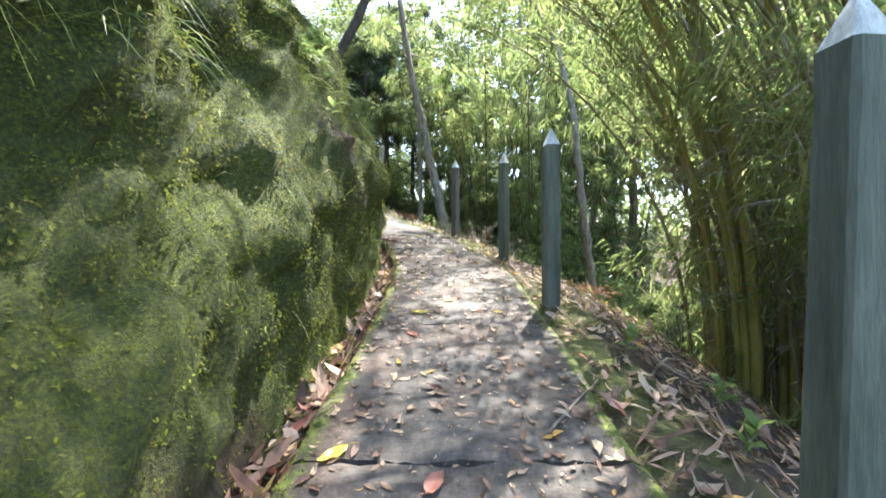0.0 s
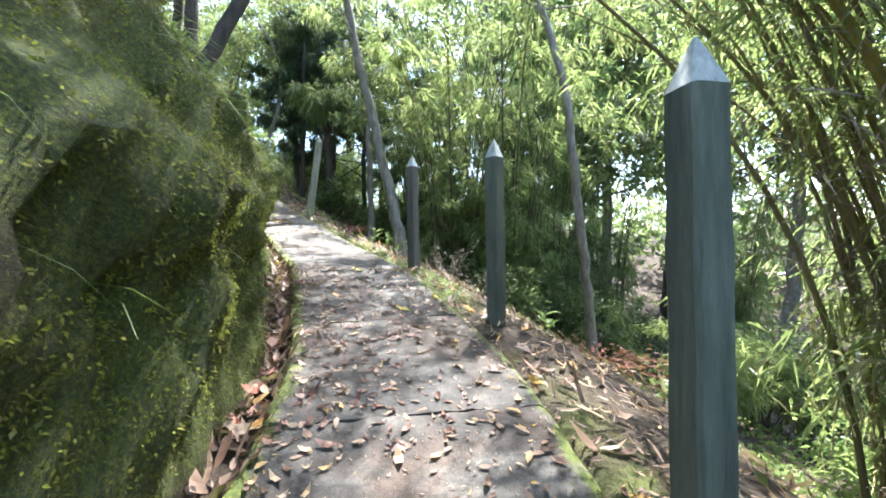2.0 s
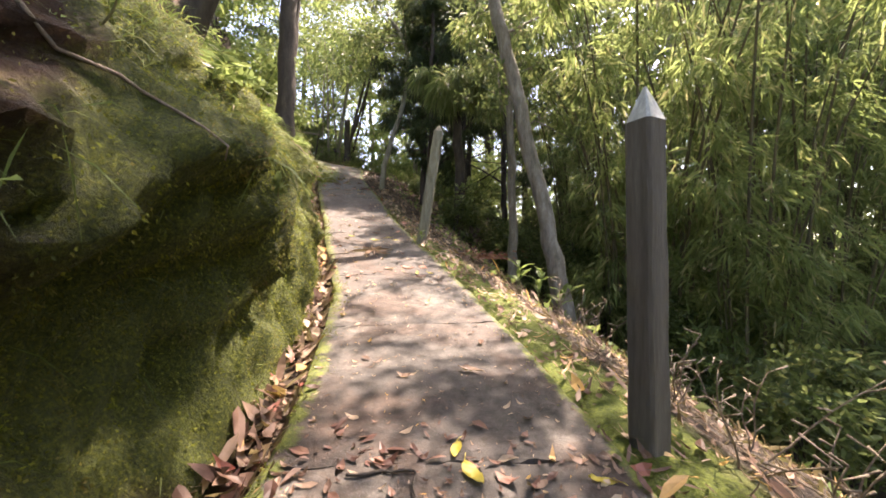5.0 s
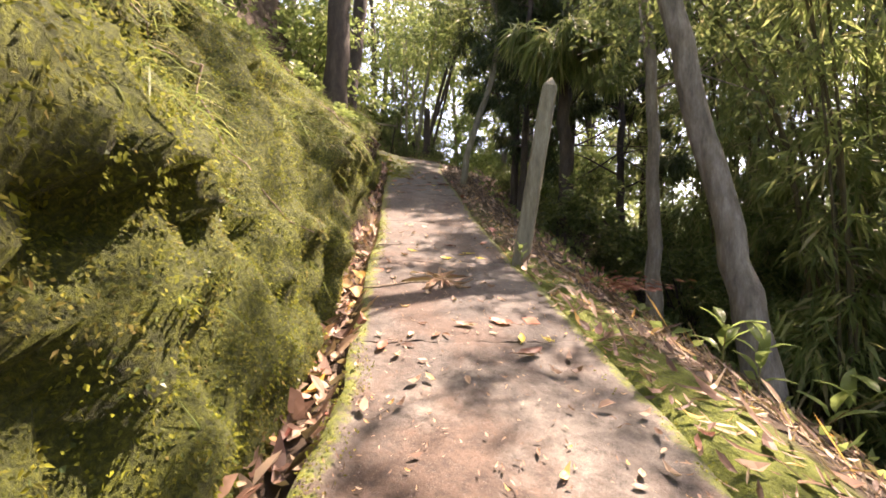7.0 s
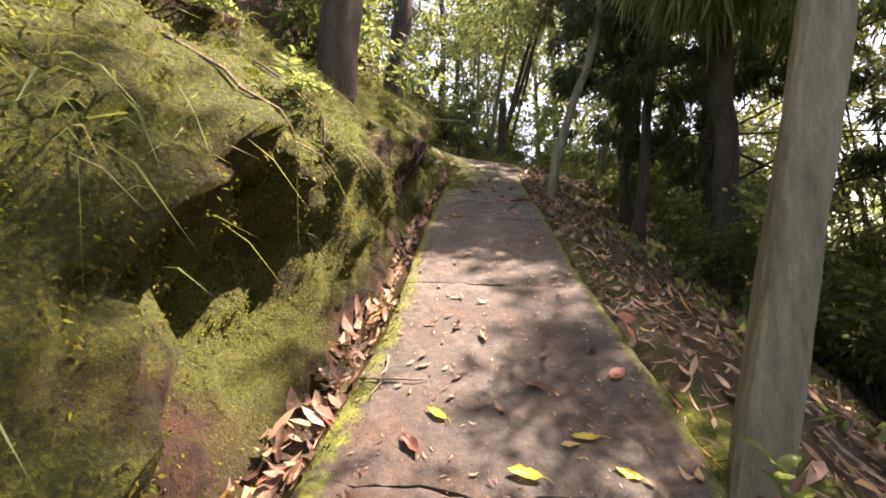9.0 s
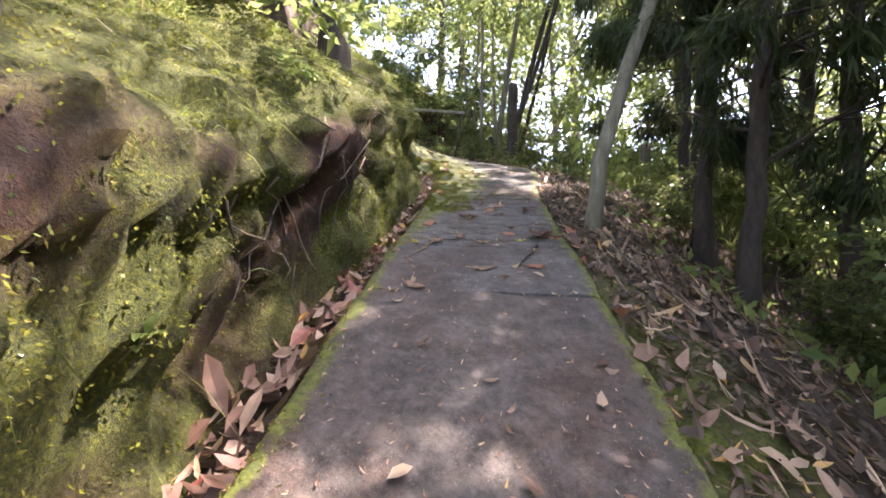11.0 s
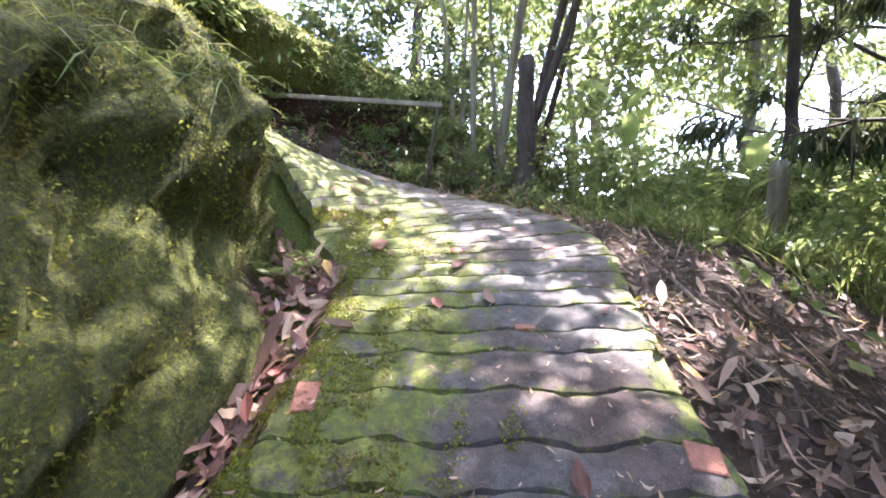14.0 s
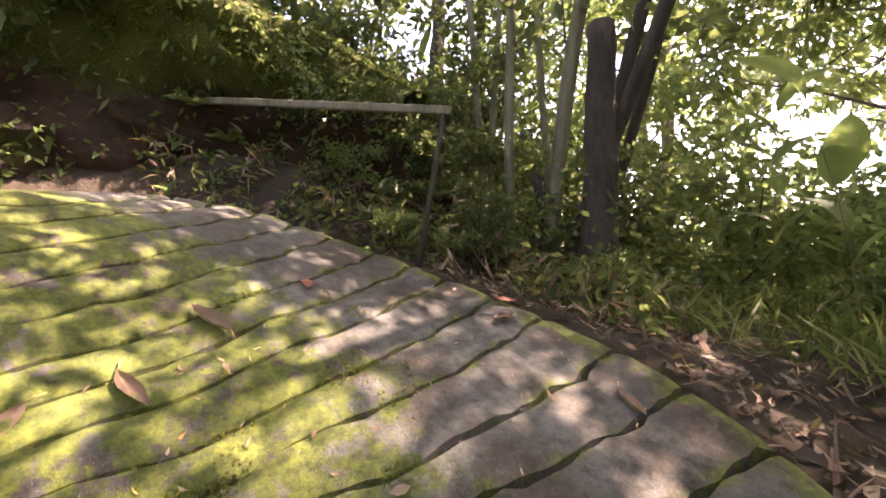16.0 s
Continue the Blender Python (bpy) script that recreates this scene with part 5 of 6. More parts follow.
# ---- single fallen leaves, bricks, sticks and other small things ----
def leaf_mesh(name, length, width, curl, roll_up, material, seed, rows=9):
    """One fallen leaf with a blade that narrows to a tip, a midrib fold and a stalk."""
    k_rng = np.random.default_rng(seed)
    u = np.linspace(0, 1, rows)
    half_w = width / 2 * np.sin(np.pi * u ** 0.85) ** 0.8
    cols = np.array([-1, -0.5, 0, 0.5, 1])
    x = (u - 0.5)[:, None] * length * np.ones(5)
    y = half_w[:, None] * cols[None, :]
    z = curl * length * ((u - 0.45) ** 2)[:, None] + roll_up * (np.abs(cols) ** 1.5)[None, :] * half_w[:, None] + k_rng.normal(size=(rows, 5)) * 0.004
    y = y * (1 - 0.35 * min(1.0, abs(roll_up)))
    y += 0.06 * length * np.sin(u * 3 + seed)[:, None]
    v = np.stack([x, y, z], -1).reshape(-1, 3)
    ii = (np.arange(rows - 1)[:, None] * 5 + np.arange(4)[None, :]).ravel()
    f = np.stack([ii, ii + 1, ii + 6, ii + 5], 1)
    st, sf = tube([(-length * 0.5, y[0].mean(), z[0].mean()), (-length * 0.62, y[0].mean() + 0.01, z[0].mean() + 0.004), (-length * 0.75, y[0].mean() + 0.02, z[0].mean())], [0.0025, 0.002, 0.0018], 4)
    v, f = joined([(v, f), (st, sf)])
    v[:, 2] -= v[:, 2].min()
    return mesh_from(name, v, f, material)


def surface_pose(x, y, yaw, lift=0.004):
    """A pose on the path or ground, tilted with it."""
    h = 0.08
    z = float(top_of(np.array([x]), np.array([y]))[0])
    gx_ = float((top_of(np.array([x + h]), np.array([y])) - top_of(np.array([x - h]), np.array([y])))[0]) / (2 * h)
    gy_ = float((top_of(np.array([x]), np.array([y + h])) - top_of(np.array([x]), np.array([y - h])))[0]) / (2 * h)
    nrm = Vector((-gx_, -gy_, 1)).normalized()
    fwd = Vector((math.cos(yaw), math.sin(yaw), 0))
    fwd = (fwd - nrm * fwd.dot(nrm)).normalized()
    side = nrm.cross(fwd)
    m = Matrix((fwd, side, nrm)).transposed().to_4x4()
    m.translation = (x, y, z + lift)
    return m


KINDS = {"red": (LEAF_RED, "faded red fallen leaf lying on the path", 0.135, 0.075, 0.3, 0.2), "orange": (LEAF_YELLOW, "orange-yellow fallen leaf on the path", 0.13, 0.06, 0.4, 0.3),
         "yellow": (LEAF_YELLOW, "bright yellow fallen leaf on the path", 0.10, 0.042, 0.3, 0.3), "pale": (LEAF_DRY, "pale dry fallen leaf on the path", 0.15, 0.06, 0.5, 0.4),
         "maroon": (LEAF_MAROON, "dark maroon curled leaf on the path", 0.15, 0.07, 0.5, 0.5), "curled": (LEAF_DRY, "grey-brown rolled-up dry leaf on the path", 0.19, 0.08, 0.5, 0.85)}
MESHES = {k: [leaf_mesh("blade", a[2] * g, a[3] * g, a[4], a[5], a[0], 300 + i * 10 + j) for j, g in enumerate((0.85, 1.0, 1.2))] for i, (k, a) in enumerate(KINDS.items())}
p_rng = np.random.default_rng(71)


def lay(kind, places):
    for x, y in places:
        ob = new("fallen_leaf", MESHES[kind][p_rng.integers(0, 3)])
        ob.matrix_world = surface_pose(x, y, p_rng.uniform(0, 6.28))
        tagged(ob, KINDS[kind][1], "leaf", "single fallen leaves")


lay("red", [(-1.95, 11.85), (-2.44, 11.15), (-2.84, 13.93), (-4.93, 16.86), (-6.16, 18.41), (-7.62, 20.01), (-8.23, 19.97), (-7.29, 19.42), (-7.16, 20.55), (-9.11, 20.79), (-8.6, 21.7), (0.31, 3.72), (-0.03, 1.57), (-0.24, 3.18),
            (-6.55, 19.9), (-7.5, 20.7), (-6.9, 20.35)])
lay("yellow", [(-1.76, 11.68), (-1.61, 11.74), (-3.4, 13.13), (-2.83, 13.38), (-2.65, 13.29), (-3.84, 12.52), (-5.84, 16.12), (-5.77, 16.04), (-6.22, 16.48), (-6.04, 16.79), (-5.32, 17.39), (-0.57, 8.47), (0.49, 3.7)])
lay("orange", [(-2.94, 13.05), (-6.48, 20.21), (-0.47, 8.34), (0.02, 8.43), (0.10, 6.72), (0.45, 7.13), (0.06, 4.06), (-0.2, 3.68), (-0.67, 3.69), (-0.47, 1.75)])
lay("pale", [(-2.13, 11.67), (-2.82, 11.5), (-3.61, 13.86), (-5.9, 16.9), (-5.82, 17.14), (-5.4, 16.09), (-5.85, 17.2), (-5.91, 16.95), (-5.55, 17.13), (-6.56, 18.63), (-6.41, 18.4), (-5.98, 18.76), (-6.7, 18.1), (-7.1, 19.63),
             (-0.66, 9.28), (-8.68, 19.8), (-7.4, 22.03), (-6.3, 19.7), (-6.2, 19.95), (-5.2, 16.6)])
lay("maroon", [(-1.67, 11.52), (-3.36, 12.91), (-3.13, 13.58), (-7.45, 19.84), (-8.45, 21.5), (-0.05, 2.34), (-5.95, 18.1), (-6.35, 18.9), (-5.6, 17.7)])
lay("curled", [(-7.52, 18.96), (-8.68, 20.04), (-7.77, 21.3), (-8.9, 20.3)])


def box_bm(a, b, c, bevel):
    bm = bmesh.new()
    bmesh.ops.create_cube(bm, size=1.0)
    bmesh.ops.scale(bm, vec=(a, b, c), verts=bm.verts)
    bmesh.ops.bevel(bm, geom=bm.edges[:], offset=bevel, segments=1, affect="EDGES")
    return bm


def brick_mesh(a, b):
    bm = box_bm(a, b, 0.03, 0.004)
    for v in bm.verts:
        v.co.x += 0.006 * noise.noise(v.co * 30)
        v.co.y += 0.006 * noise.noise(v.co * 30 + Vector((5, 5, 5)))
    me = bpy.data.meshes.new("brick")
    bm.to_mesh(me)
    bm.free()
    me.materials.append(BRICK)
    return me


BRICKS = [brick_mesh(0.15, 0.09), brick_mesh(0.11, 0.10), brick_mesh(0.17, 0.10)]
for k, (x, y) in enumerate([(-2.78, 11.38), (-1.78, 12.0), (-3.27, 12.3), (-5.66, 16.47), (-5.15, 17.7), (-4.67, 16.97), (-6.18, 18.23), (-5.54, 17.55), (-6.38, 17.38), (-7.27, 18.63), (-6.08, 19.21), (-6.88, 19.57), (-8.03, 19.7), (-6.75, 20.2)]):
    ob = piece("brick", BRICKS[k % 3], path, "worn red brick set into the concrete")
    _, t, r = along(run_at(x, y))
    ob.matrix_world = surface_pose(x, y, math.atan2(t[1], t[0]) + 0.2 * math.sin(k * 3.0), -0.0125)


def stick(points, r0, r1, label, seed, material=DRY_WOOD, name="fallen_stick", lift=0.012):
    k_rng = np.random.default_rng(seed)
    pts = []
    for (x0, y0), (x1, y1) in zip(points[:-1], points[1:]):
        for q in np.linspace(0, 1, 7)[:-1]:
            pts.append((x0 + (x1 - x0) * q, y0 + (y1 - y0) * q))
    pts.append(points[-1])
    pts = np.array(pts) + k_rng.normal(size=(len(pts), 2)) * 0.008
    z = top_of(pts[:, 0], pts[:, 1])
    z = np.maximum(z, np.convolve(np.pad(z, 2, mode="edge"), np.ones(5) / 5, "valid")) + lift
    p3 = np.column_stack([pts, z])
    v, f = tube(p3 - p3[0], np.linspace(r0, r1, len(pts)) * (1 + 0.12 * k_rng.normal(size=len(pts))), 7, 0.05, k_rng)
    ob = new(name, mesh_from(name, v, f, material))
    ob.location = p3[0]
    return tagged(ob, label, "stick", "sticks on the ground")


stick([(-5.18, 17.98), (-4.9, 17.6), (-4.63, 17.41), (-4.3, 16.9)], 0.02, 0.013, "long pale stick lying along the path edge", 1)
stick([(-5.05, 18.5), (-4.7, 18.0), (-4.28, 17.41), (-3.95, 16.9)], 0.022, 0.015, "long bare branch lying on the slope", 2)
stick([(-4.45, 17.9), (-4.1, 17.3), (-3.7, 16.9)], 0.017, 0.01, "thin branch lying on the slope", 3)
stick([(-5.16, 17.37), (-5.08, 17.1), (-5.04, 16.81)], 0.009, 0.011, "brown leaf stalk lying on the path", 4, BARK_DARK)
stick([(-3.9, 13.35), (-3.7, 13.02)], 0.006, 0.004, "short twig on the path", 5)
stick([(-3.85, 13.1), (-3.6, 13.3)], 0.006, 0.004, "short twig on the path", 6)
stick([(-0.95, 8.2), (-0.7, 8.3), (-0.62, 8.12)], 0.008, 0.005, "dark forked twig on the path", 7, BARK_DARK)
stick([(1.2, 7.3), (1.7, 6.9), (2.4, 6.3)], 0.022, 0.018, "pale bamboo cane lying on the slope", 8)
stick([(-5.95, 16.95), (-5.85, 16.7), (-5.8, 16.4)], 0.008, 0.006, "curved leaf stalk at the gutter", 9)
stick([(0.5, 1.9), (0.95, 2.5)], 0.009, 0.006, "thin twig beside the path", 10)
stick([(1.3, 2.6), (1.8, 3.3), (2.2, 3.6)], 0.012, 0.008, "fallen cane on the slope", 11)
stick([(1.4, 3.6), (1.7, 2.8)], 0.01, 0.006, "fallen cane on the slope", 12)
stick([(-1.0, 13.0), (-0.4, 12.2), (-0.1, 11.6)], 0.012, 0.008, "thin branch on the slope", 13)
stick([(-2.0, 14.6), (-1.5, 14.0), (-1.2, 13.2)], 0.016, 0.01, "thin branch on the slope", 14)
stick([(-6.6, 21.1), (-6.2, 20.4), (-5.9, 19.9)], 0.015, 0.01, "pale stick beside the path", 15)
stick([(-12.0, 20.9), (-12.3, 20.1), (-12.5, 19.2)], 0.035, 0.025, "lichened branch lying against the far bank", 16, BARK_LICHEN)


def leaf_heap(x, y, n, spread, material, size, label, seed, name, stalk=0.0):
    """A shrivelled compound leaf: many curled blades lying on one another."""
    k_rng = np.random.default_rng(seed)
    ob = new(name)
    ob.matrix_world = surface_pose(x, y, 0.0, 0.0)
    tagged(ob, label, "leaf")
    for k in range(n):
        me = leaf_mesh("blade", size * k_rng.uniform(0.7, 1.2), size * 0.42 * k_rng.uniform(0.7, 1.2), k_rng.uniform(0.2, 1.0), k_rng.uniform(0.2, 0.8), material, seed + k)
        b = piece("blade", me, ob)
        b.matrix_local = pose(k_rng.normal() * spread, k_rng.normal() * spread * 0.7, 0.005 + 0.008 * (k % 5), k_rng.uniform(-16, 16), k_rng.uniform(-12, 12), k_rng.uniform(0, 360))
    return ob


leaf_heap(-5.22, 17.62, 9, 0.07, LEAF_MAROON, 0.15, "heap of shrivelled maroon leaves on the grooved concrete", 401, "shrivelled_leaf")
leaf_heap(-5.75, 18.35, 3, 0.05, LEAF_MAROON, 0.15, "shrivelled maroon leaf on the grooved concrete", 431, "shrivelled_leaf")
leaf_heap(-6.15, 17.75, 3, 0.05, LEAF_MAROON, 0.15, "shrivelled maroon leaf on the grooved concrete", 441, "shrivelled_leaf")
leaf_heap(-6.35, 16.75, 7, 0.11, LEAF_DRY, 0.22, "heap of large pinkish dry leaves in the gutter", 451, "dry_leaf_heap")
leaf_heap(-4.7, 14.1, 8, 0.12, LEAF_DRY, 0.2, "heap of pale dry leaves in the gutter", 461, "dry_leaf_heap")
leaf_heap(-0.95, 7.6, 12, 0.15, LEAF_MAROON, 0.16, "heap of maroon dry leaves at the gutter", 471, "dry_leaf_heap")


def star_leaf(x, y, label):
    """A large dry hand-shaped leaf, lobes spread round its stalk."""
    ob = new("hand_shaped_leaf")
    ob.matrix_world = surface_pose(x, y, 0.4, 0.002)
    tagged(ob, label, "leaf")
    k_rng = np.random.default_rng(91)
    for k in range(14):
        a = -155 + 23.5 * k + k_rng.uniform(-10, 10)
        ln = k_rng.uniform(0.17, 0.4)
        b = piece("lobe", leaf_mesh("lobe", ln, k_rng.uniform(0.025, 0.055), k_rng.uniform(-0.3, 0.9), k_rng.uniform(0.3, 1.6), LEAF_MAROON if k % 4 == 0 else LEAF_DRY, 500 + k), ob)
        b.matrix_local = pose(0, 0, 0.004 + 0.003 * (k % 3), 0, 0, a) @ pose(ln * 0.5, 0, 0)
    v, f = tube([(0, 0, 0.012), (-0.25, -0.1, 0.012), (-0.5, -0.28, 0.014), (-0.6, -0.33, 0.012)], [0.006, 0.007, 0.007, 0.006], 6)
    piece("stalk", mesh_from("stalk", v, f, DRY_WOOD), ob, "woody dry leaf stalk")


star_leaf(-2.66, 12.36, "large dry hand-shaped leaf lying on the concrete path")


def leafy_plant(x, y, height, n, leaf_len, leaf_w, material, label, seed, name="leafy_plant", lean=0.25, z=None, base_way=None):
    """A small plant: a stem with leaves set round it."""
    k_rng = np.random.default_rng(seed)
    z = land_at(x, y) if z is None else z
    ob = thing(name, x, y, z, label, "plant", "small leafy plants")
    way = np.array(base_way if base_way is not None else (0, 0, 1.0))
    q = np.linspace(0, 1, 6)
    o = k_rng.normal(size=2) * lean
    pts = np.outer(q, way) * height + np.stack([o[0] * q ** 2, o[1] * q ** 2, 0 * q], 1) * height - np.outer(q == 0, way) * 0.05
    v, f = tube(pts, np.linspace(0.006, 0.003, 6), 5)
    piece("stem", mesh_from("stem", v, f, CULM_GREEN), ob)
    for k in range(n):
        a = 0.25 + 0.75 * (k + 0.5) / n
        p = np.array([np.interp(a, q, pts[:, c]) for c in range(3)])
        ln = leaf_len * k_rng.uniform(0.75, 1.15)
        b = piece("leaf", leaf_mesh("leaf", ln, leaf_w * ln / leaf_len, -0.5, 0.2, material, seed * 7 + k, 7), ob)
        b.matrix_local = Matrix.Translation(Vector(p)) @ pose(0, 0, 0, 0, k_rng.uniform(-60, -5), 137.5 * k) @ pose(ln * 0.55, 0, 0)
    return ob


leafy_plant(-0.28, 13.0, 0.5, 8, 0.30, 0.085, LEAF_FRESH, "broad-leaved green plant beside the path", 1)
leafy_plant(-0.55, 12.75, 0.4, 7, 0.28, 0.08, LEAF_FRESH, "broad-leaved green plant beside the path", 2)
leafy_plant(-0.05, 12.6, 0.45, 7, 0.28, 0.08, LEAF_FRESH, "broad-leaved green plant beside the path", 3)
leafy_plant(-2.2, 13.35, 0.25, 5, 0.10, 0.05, LEAF_FRESH, "green seedling at the foot of a post", 4)
leafy_plant(-7.1, 23.3, 1.5, 5, 0.5, 0.26, LEAF_FRESH, "tall plant with large hanging green leaves", 5)
leafy_plant(-6.1, 22.9, 1.1, 5, 0.45, 0.22, LEAF_FRESH, "plant with large hanging green leaves", 6)
leafy_plant(-7.6, 24.6, 2.4, 7, 0.6, 0.22, LEAF_FRESH, "tall plant with large hanging green leaves", 7)
leafy_plant(-10.9, 24.2, 2.6, 9, 0.7, 0.15, LEAF_FRESH, "tall ginger-like plant with long leaves", 8)
leafy_plant(-10.2, 24.8, 2.8, 9, 0.7, 0.15, LEAF_FRESH, "tall ginger-like plant with long leaves", 9)
leafy_plant(2.6, 9.6, 0.5, 6, 0.3, 0.14, LEAF_FRESH, "bright green broad-leaved plant in the hollow", 10)
leafy_plant(3.4, 7.6, 0.4, 6, 0.25, 0.12, LEAF_FRESH, "bright green broad-leaved plant in the hollow", 11)
for k in range(22):
    i, j = int(m_rng.integers(90, nl[0] - 20)), int(m_rng.integers(6, 40))
    p = bank_left[i, j]
    c, t, r = along(run_at(p[0], p[1]))
    leafy_plant(float(p[0]), float(p[1]), m_rng.uniform(0.08, 0.2), int(m_rng.integers(4, 8)), m_rng.uniform(0.07, 0.13), 0.04, LEAF_FRESH if k % 3 else LEAF_BROAD,
                "small green seedling rooted in the bank", 40 + k, "seedling", 0.3, float(p[2]), (0.6 * r[0], 0.6 * r[1], 0.7))
for k, (dx, dy) in enumerate([(1.4, 1.9), (1.7, 2.5), (1.3, 2.9), (2.0, 1.7), (1.6, 3.3), (-6.3, 21.8), (-6.0, 21.2), (-6.6, 22.2), (-5.6, 21.5), (-7.0, 22.6), (-5.9, 22.0)]):
    leafy_plant(dx, dy, 0.18, 7, 0.11, 0.06, LEAF_FRESH, "low green weed on the soil beside the path", 80 + k, "weed", 0.3)


def dry_weed(x, y, seed, h):
    """Bare dry stalks with stubby side shoots."""
    k_rng = np.random.default_rng(seed)
    ob = thing("dry_weed", x, y, land_at(x, y), "dry bare weed stalks at the edge of the slope", "weed", "dry weeds")
    for _ in range(4):
        o = k_rng.normal(size=2) * 0.22
        q = np.linspace(0, 1, 7)
        hh = h * k_rng.uniform(0.6, 1.1)
        pts = np.stack([o[0] * q + 0.02 * np.sin(q * 7), o[1] * q, -0.05 + hh * q], 1)
        bits = [tube(pts, np.linspace(0.006, 0.003, 7), 5)]
        for k in range(2, 7):
            w = np.array([*k_rng.normal(size=2) * 0.8, 0.5])
            bits.append(tube(pts[k] + np.outer(np.linspace(0, 1, 3), w * 0.07), [0.004, 0.004, 0.006], 4))
        v, f = joined(bits)
        piece("stalk", mesh_from("stalk", v, f, DRY_WOOD), ob)


for k, (x, y) in enumerate([(0.66, 8.9), (0.85, 8.6), (0.9, 9.4), (0.55, 9.6), (0.35, 10.2), (1.1, 8.2), (1.25, 7.7), (0.2, 10.8), (0.75, 9.95), (1.3, 8.7), (0.0, 11.4)]):
    dry_weed(x, y, 600 + k, 0.5)


def dry_bush(x, y, seed):
    k_rng = np.random.default_rng(seed)
    ob = thing("dry_bush", x, y, land_at(x, y), "low bush of reddish dry leaves beside the path", "shrub")
    n = 420
    at = np.abs(k_rng.normal(size=(n, 3))) * np.array([0.3, 0.3, 0.07]) * np.sign(k_rng.normal(size=(n, 3)) + np.array([0, 0, 9]))
    v, f = leaves(at, at * np.array([1, 1, 0.5]) + np.array([0, 0, 0.06]), 0.12 * k_rng.uniform(0.6, 1.2, n), 0.03, k_rng, 0.3)
    piece("foliage", mesh_from("foliage", v, f, LEAF_RED, False), ob)


dry_bush(-1.55, 14.5, 5)
dry_bush(2.1, 6.9, 6)


# ---- old tyre in the hollow ----
def old_tyre(x, y, r, w):
    z = land_at(x, y)
    ob = thing("old_tyre", x, y, z, "old black tyre half sunk in the ground", "tyre")
    ob.matrix_world = pose(x, y, z + r * 0.35, 78, 12, 40)
    v, f = [], []
    n, m = 40, 12
    for i in range(n):
        a = 2 * math.pi * i / n
        for j in range(m):
            b = 2 * math.pi * j / m
            rr = r - w * 0.55 + w * 0.55 * math.copysign(abs(math.cos(b)) ** 0.6, math.cos(b)) + (0.012 if i % 2 and math.cos(b) > 0.8 else 0)
            v.append((rr * math.cos(a), rr * math.sin(a), w * 0.5 * math.copysign(abs(math.sin(b)) ** 0.7, math.sin(b))))
    for i in range(n):
        for j in range(m):
            f.append((i * m + j, ((i + 1) % n) * m + j, ((i + 1) % n) * m + (j + 1) % m, i * m + (j + 1) % m))
    piece("tread", mesh_from("tread", v, f, RUBBER), ob)


old_tyre(11.5, 17.2, 0.75, 0.35)


# ---- rail across the slope behind the bend ----
def rail(a, b, w, h, label):
    a, b = Vector(a), Vector(b)
    ob = new("wooden_rail")
    ob.matrix_world = Matrix.Translation(a) @ (b - a).to_track_quat("X", "Z").to_matrix().to_4x4()
    tagged(ob, label, "rail")
    ln = (b - a).length
    bm = box_bm(ln, w, h, 0.008)
    bmesh.ops.translate(bm, vec=(ln / 2, 0, 0), verts=bm.verts)
    part("beam", bm, BARK_LICHEN, ob)
    for x in (ln - 0.06,):
        p = ob.matrix_world @ Vector((x, 0, 0))
        drop = p.z - land_at(p.x, p.y) + 0.3
        v, f = tube([(x, 0, -0.02), (x, 0, -drop * 0.5), (x, 0, -drop)], [0.02, 0.022, 0.024], 8)
        piece("upright", mesh_from("upright", v, f, BARK_DARK), ob)


rail((-13.1, 20.55, 8.08), (-9.3, 22.0, 7.53), 0.04, 0.065, "lichened wooden rail across the overgrown slope")


# ---- roots and sticks on the bank, ferns on its crest ----
def bank_strand(i, j0, j1, r0, label, name, material, seed, drift=6):
    """A root or stick that lies on the face of the bank, from high to low."""
    k_rng = np.random.default_rng(seed)
    steps = np.linspace(0, 1, 8)
    pts = []
    for q in steps:
        a = int(np.clip(i + drift * q + 1.5 * math.sin(q * 5 + seed), 0, nl[0] - 2))
        b = int(j0 + (j1 - j0) * q)
        c, t, r = along(run_at(bank_left[a, b, 0], bank_left[a, b, 1]))
        pts.append(bank_left[a, b] + np.array([r[0], r[1], 0.2]) * (r0 + 0.01))
    pts = np.array(pts)
    v, f = tube(pts - pts[0], np.linspace(r0, r0 * 0.4, 8), 6, 0.06, k_rng)
    ob = new(name, mesh_from(name, v, f, material))
    ob.location = pts[0]
    return tagged(ob, label, name.replace("_", " "), "roots and sticks on the bank")


def bank_row(x, y):
    return int((run_at(x, y) - S0) / 0.07)


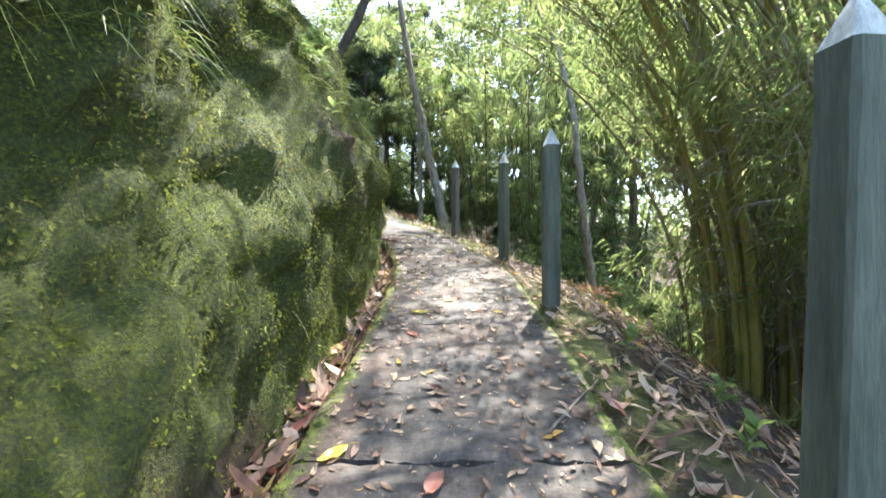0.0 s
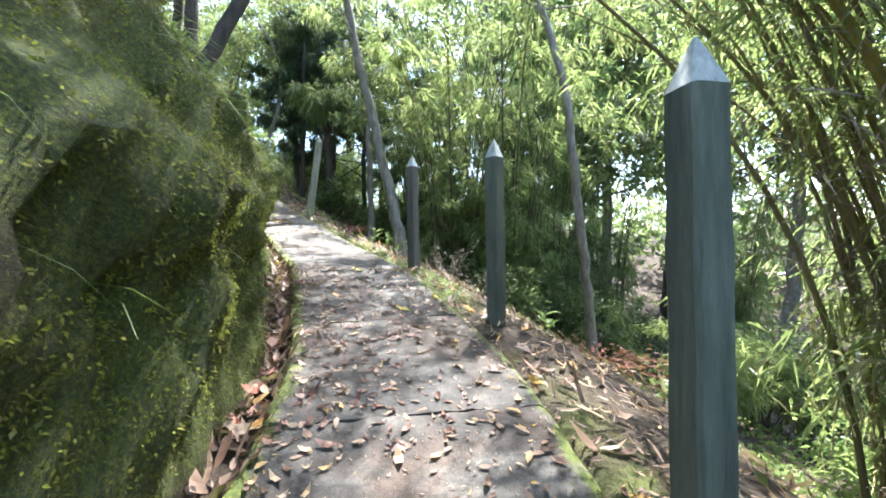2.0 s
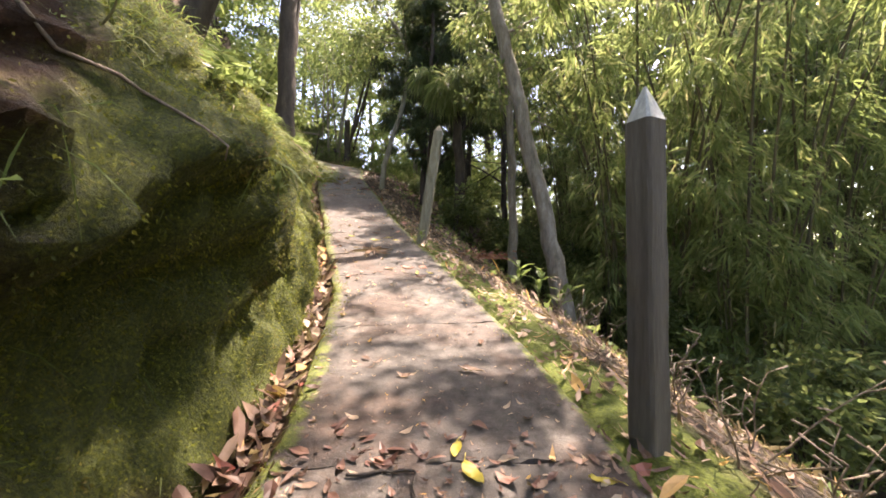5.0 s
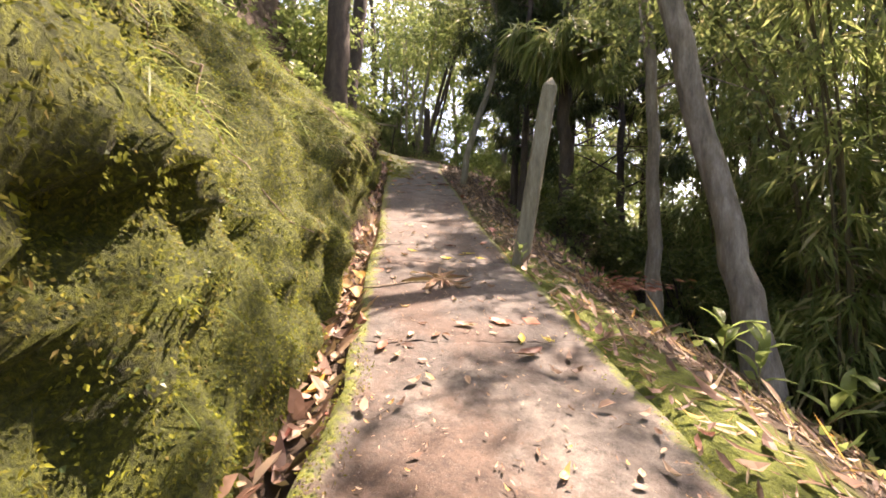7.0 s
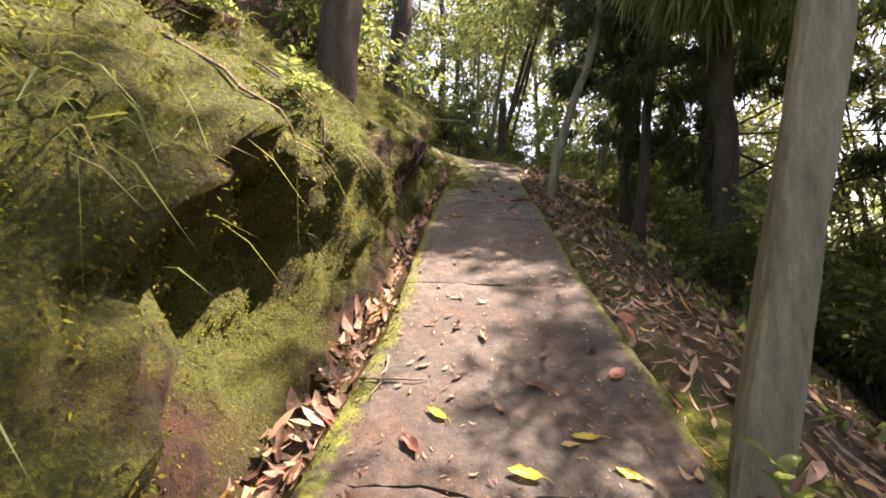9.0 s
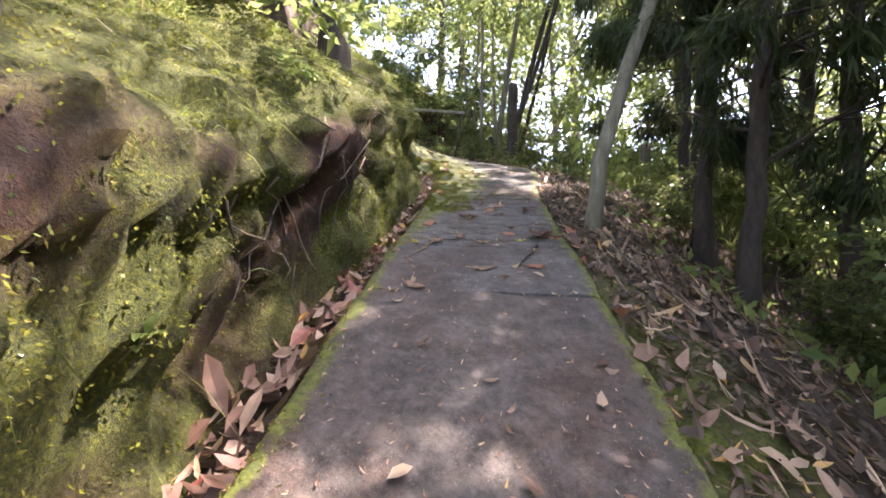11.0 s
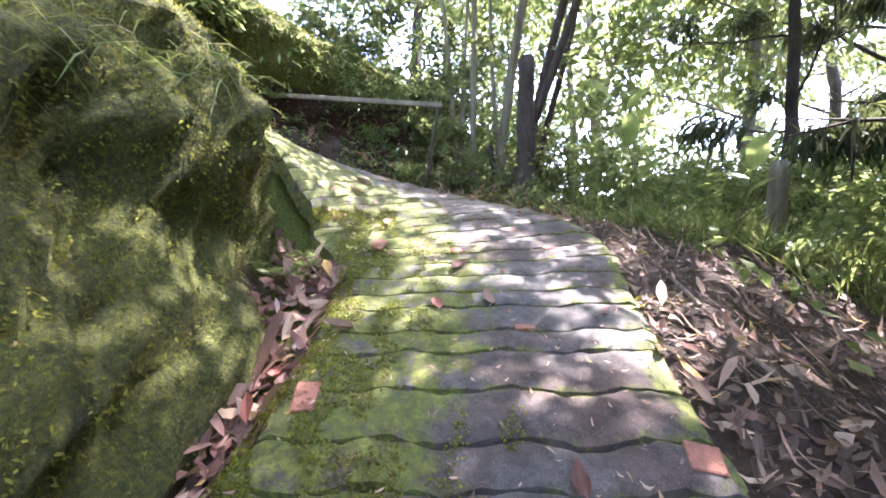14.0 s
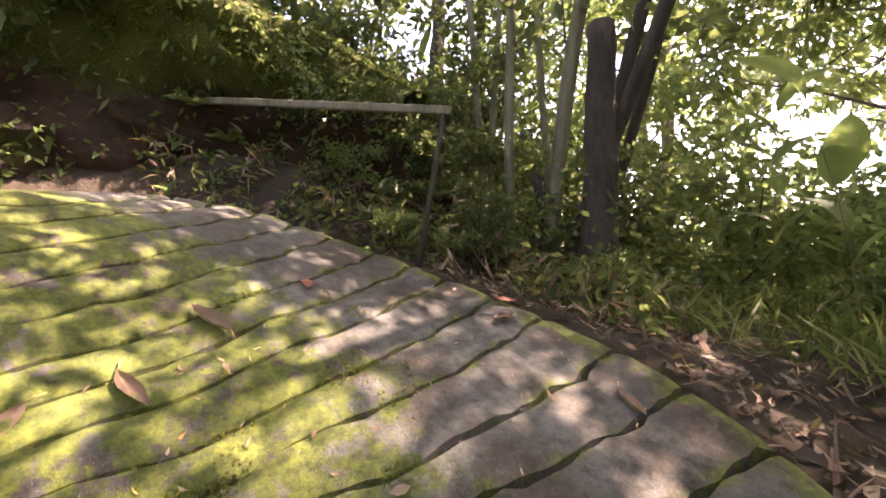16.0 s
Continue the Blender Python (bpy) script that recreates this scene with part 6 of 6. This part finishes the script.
for k in range(14):
    bank_strand(bank_row(-4.3, 15.1) + int(m_rng.integers(0, 40)), int(m_rng.integers(12, 20)), int(m_rng.integers(2, 7)), m_rng.uniform(0.004, 0.009), "thin brown root hanging down the bare earth bank", "hanging_root", BARK_DARK if k % 2 else DRY_WOOD, 700 + k, int(m_rng.integers(-4, 9)))
for k, (x, y, j0, j1) in enumerate([(-5.9, 17.6, 26, 13), (-3.3, 13.6, 26, 6), (-3.0, 13.1, 24, 16), (0.1, 3.4, 30, 18), (0.1, 2.3, 34, 22), (-0.5, 8.0, 26, 18), (-1.8, 11.2, 22, 10), (-1.5, 10.6, 30, 22)]):
    bank_strand(bank_row(x, y), j0, j1, 0.009, "pale dry stick caught on the mossy bank", "bank_stick", DRY_WOOD, 730 + k, 8)


def fern(p, way, size, seed):
    """A tuft of arching fronds with paired leaflets."""
    k_rng = np.random.default_rng(seed)
    ob = thing("fern", float(p[0]), float(p[1]), float(p[2]), "green fern tuft growing from the bank", "fern", "ferns on the bank")
    for k in range(6):
        a = k * 1.05 + k_rng.uniform(-0.3, 0.3)
        o = np.array([math.cos(a), math.sin(a), 0.6]) * 0.7 + np.array(way) * 0.8
        q = np.linspace(0, 1, 12)
        rib = np.outer(q, unit(o)) * size - np.outer(q ** 2, (0, 0, size * 0.55))
        side = unit(np.cross(o, (0, 0, 1.0)))
        bits = [tube(rib, np.linspace(0.003, 0.001, 12), 4)]
        at = np.repeat(rib[1:], 2, 0)
        w = np.tile(np.array([side, -side]), (11, 1)) + unit(o) * 0.5 + k_rng.normal(size=(22, 3)) * 0.08
        ln = np.repeat(np.sin(np.pi * (0.12 + 0.85 * q[1:])), 2) * size * 0.3
        bits.append(leaves(at, w, ln, ln * 0.28, k_rng, 0.15))
        v, f = joined(bits)
        piece("frond", mesh_from("frond", v, f, LEAF_FRESH, False), ob)


for k in range(16):
    i, j = int(m_rng.integers(95, nl[0] - 30)), int(m_rng.integers(20, 36))
    c, t, r = along(run_at(bank_left[i, j, 0], bank_left[i, j, 1]))
    fern(bank_left[i, j], (r[0], r[1], 0.3), m_rng.uniform(0.2, 0.38), 760 + k)
for k in range(8):
    i, j = int(m_rng.integers(2, nf[0] // 3)), int(m_rng.integers(6, 24))
    c, t, r = along(run_at(bank_far[i, j, 0], bank_far[i, j, 1]))
    fern(bank_far[i, j], (-r[0], -r[1], 0.3), m_rng.uniform(0.2, 0.35), 790 + k)

for k, (x, y) in enumerate([(-8.1, 18.6), (-8.2, 19.0), (-8.35, 19.3), (-8.0, 18.2), (-8.6, 19.45), (-8.5, 18.5)]):
    fern((x, y, land_at(x, y)), (0.5, 0.2, 0.5), 0.3 + 0.03 * k, 820 + k)
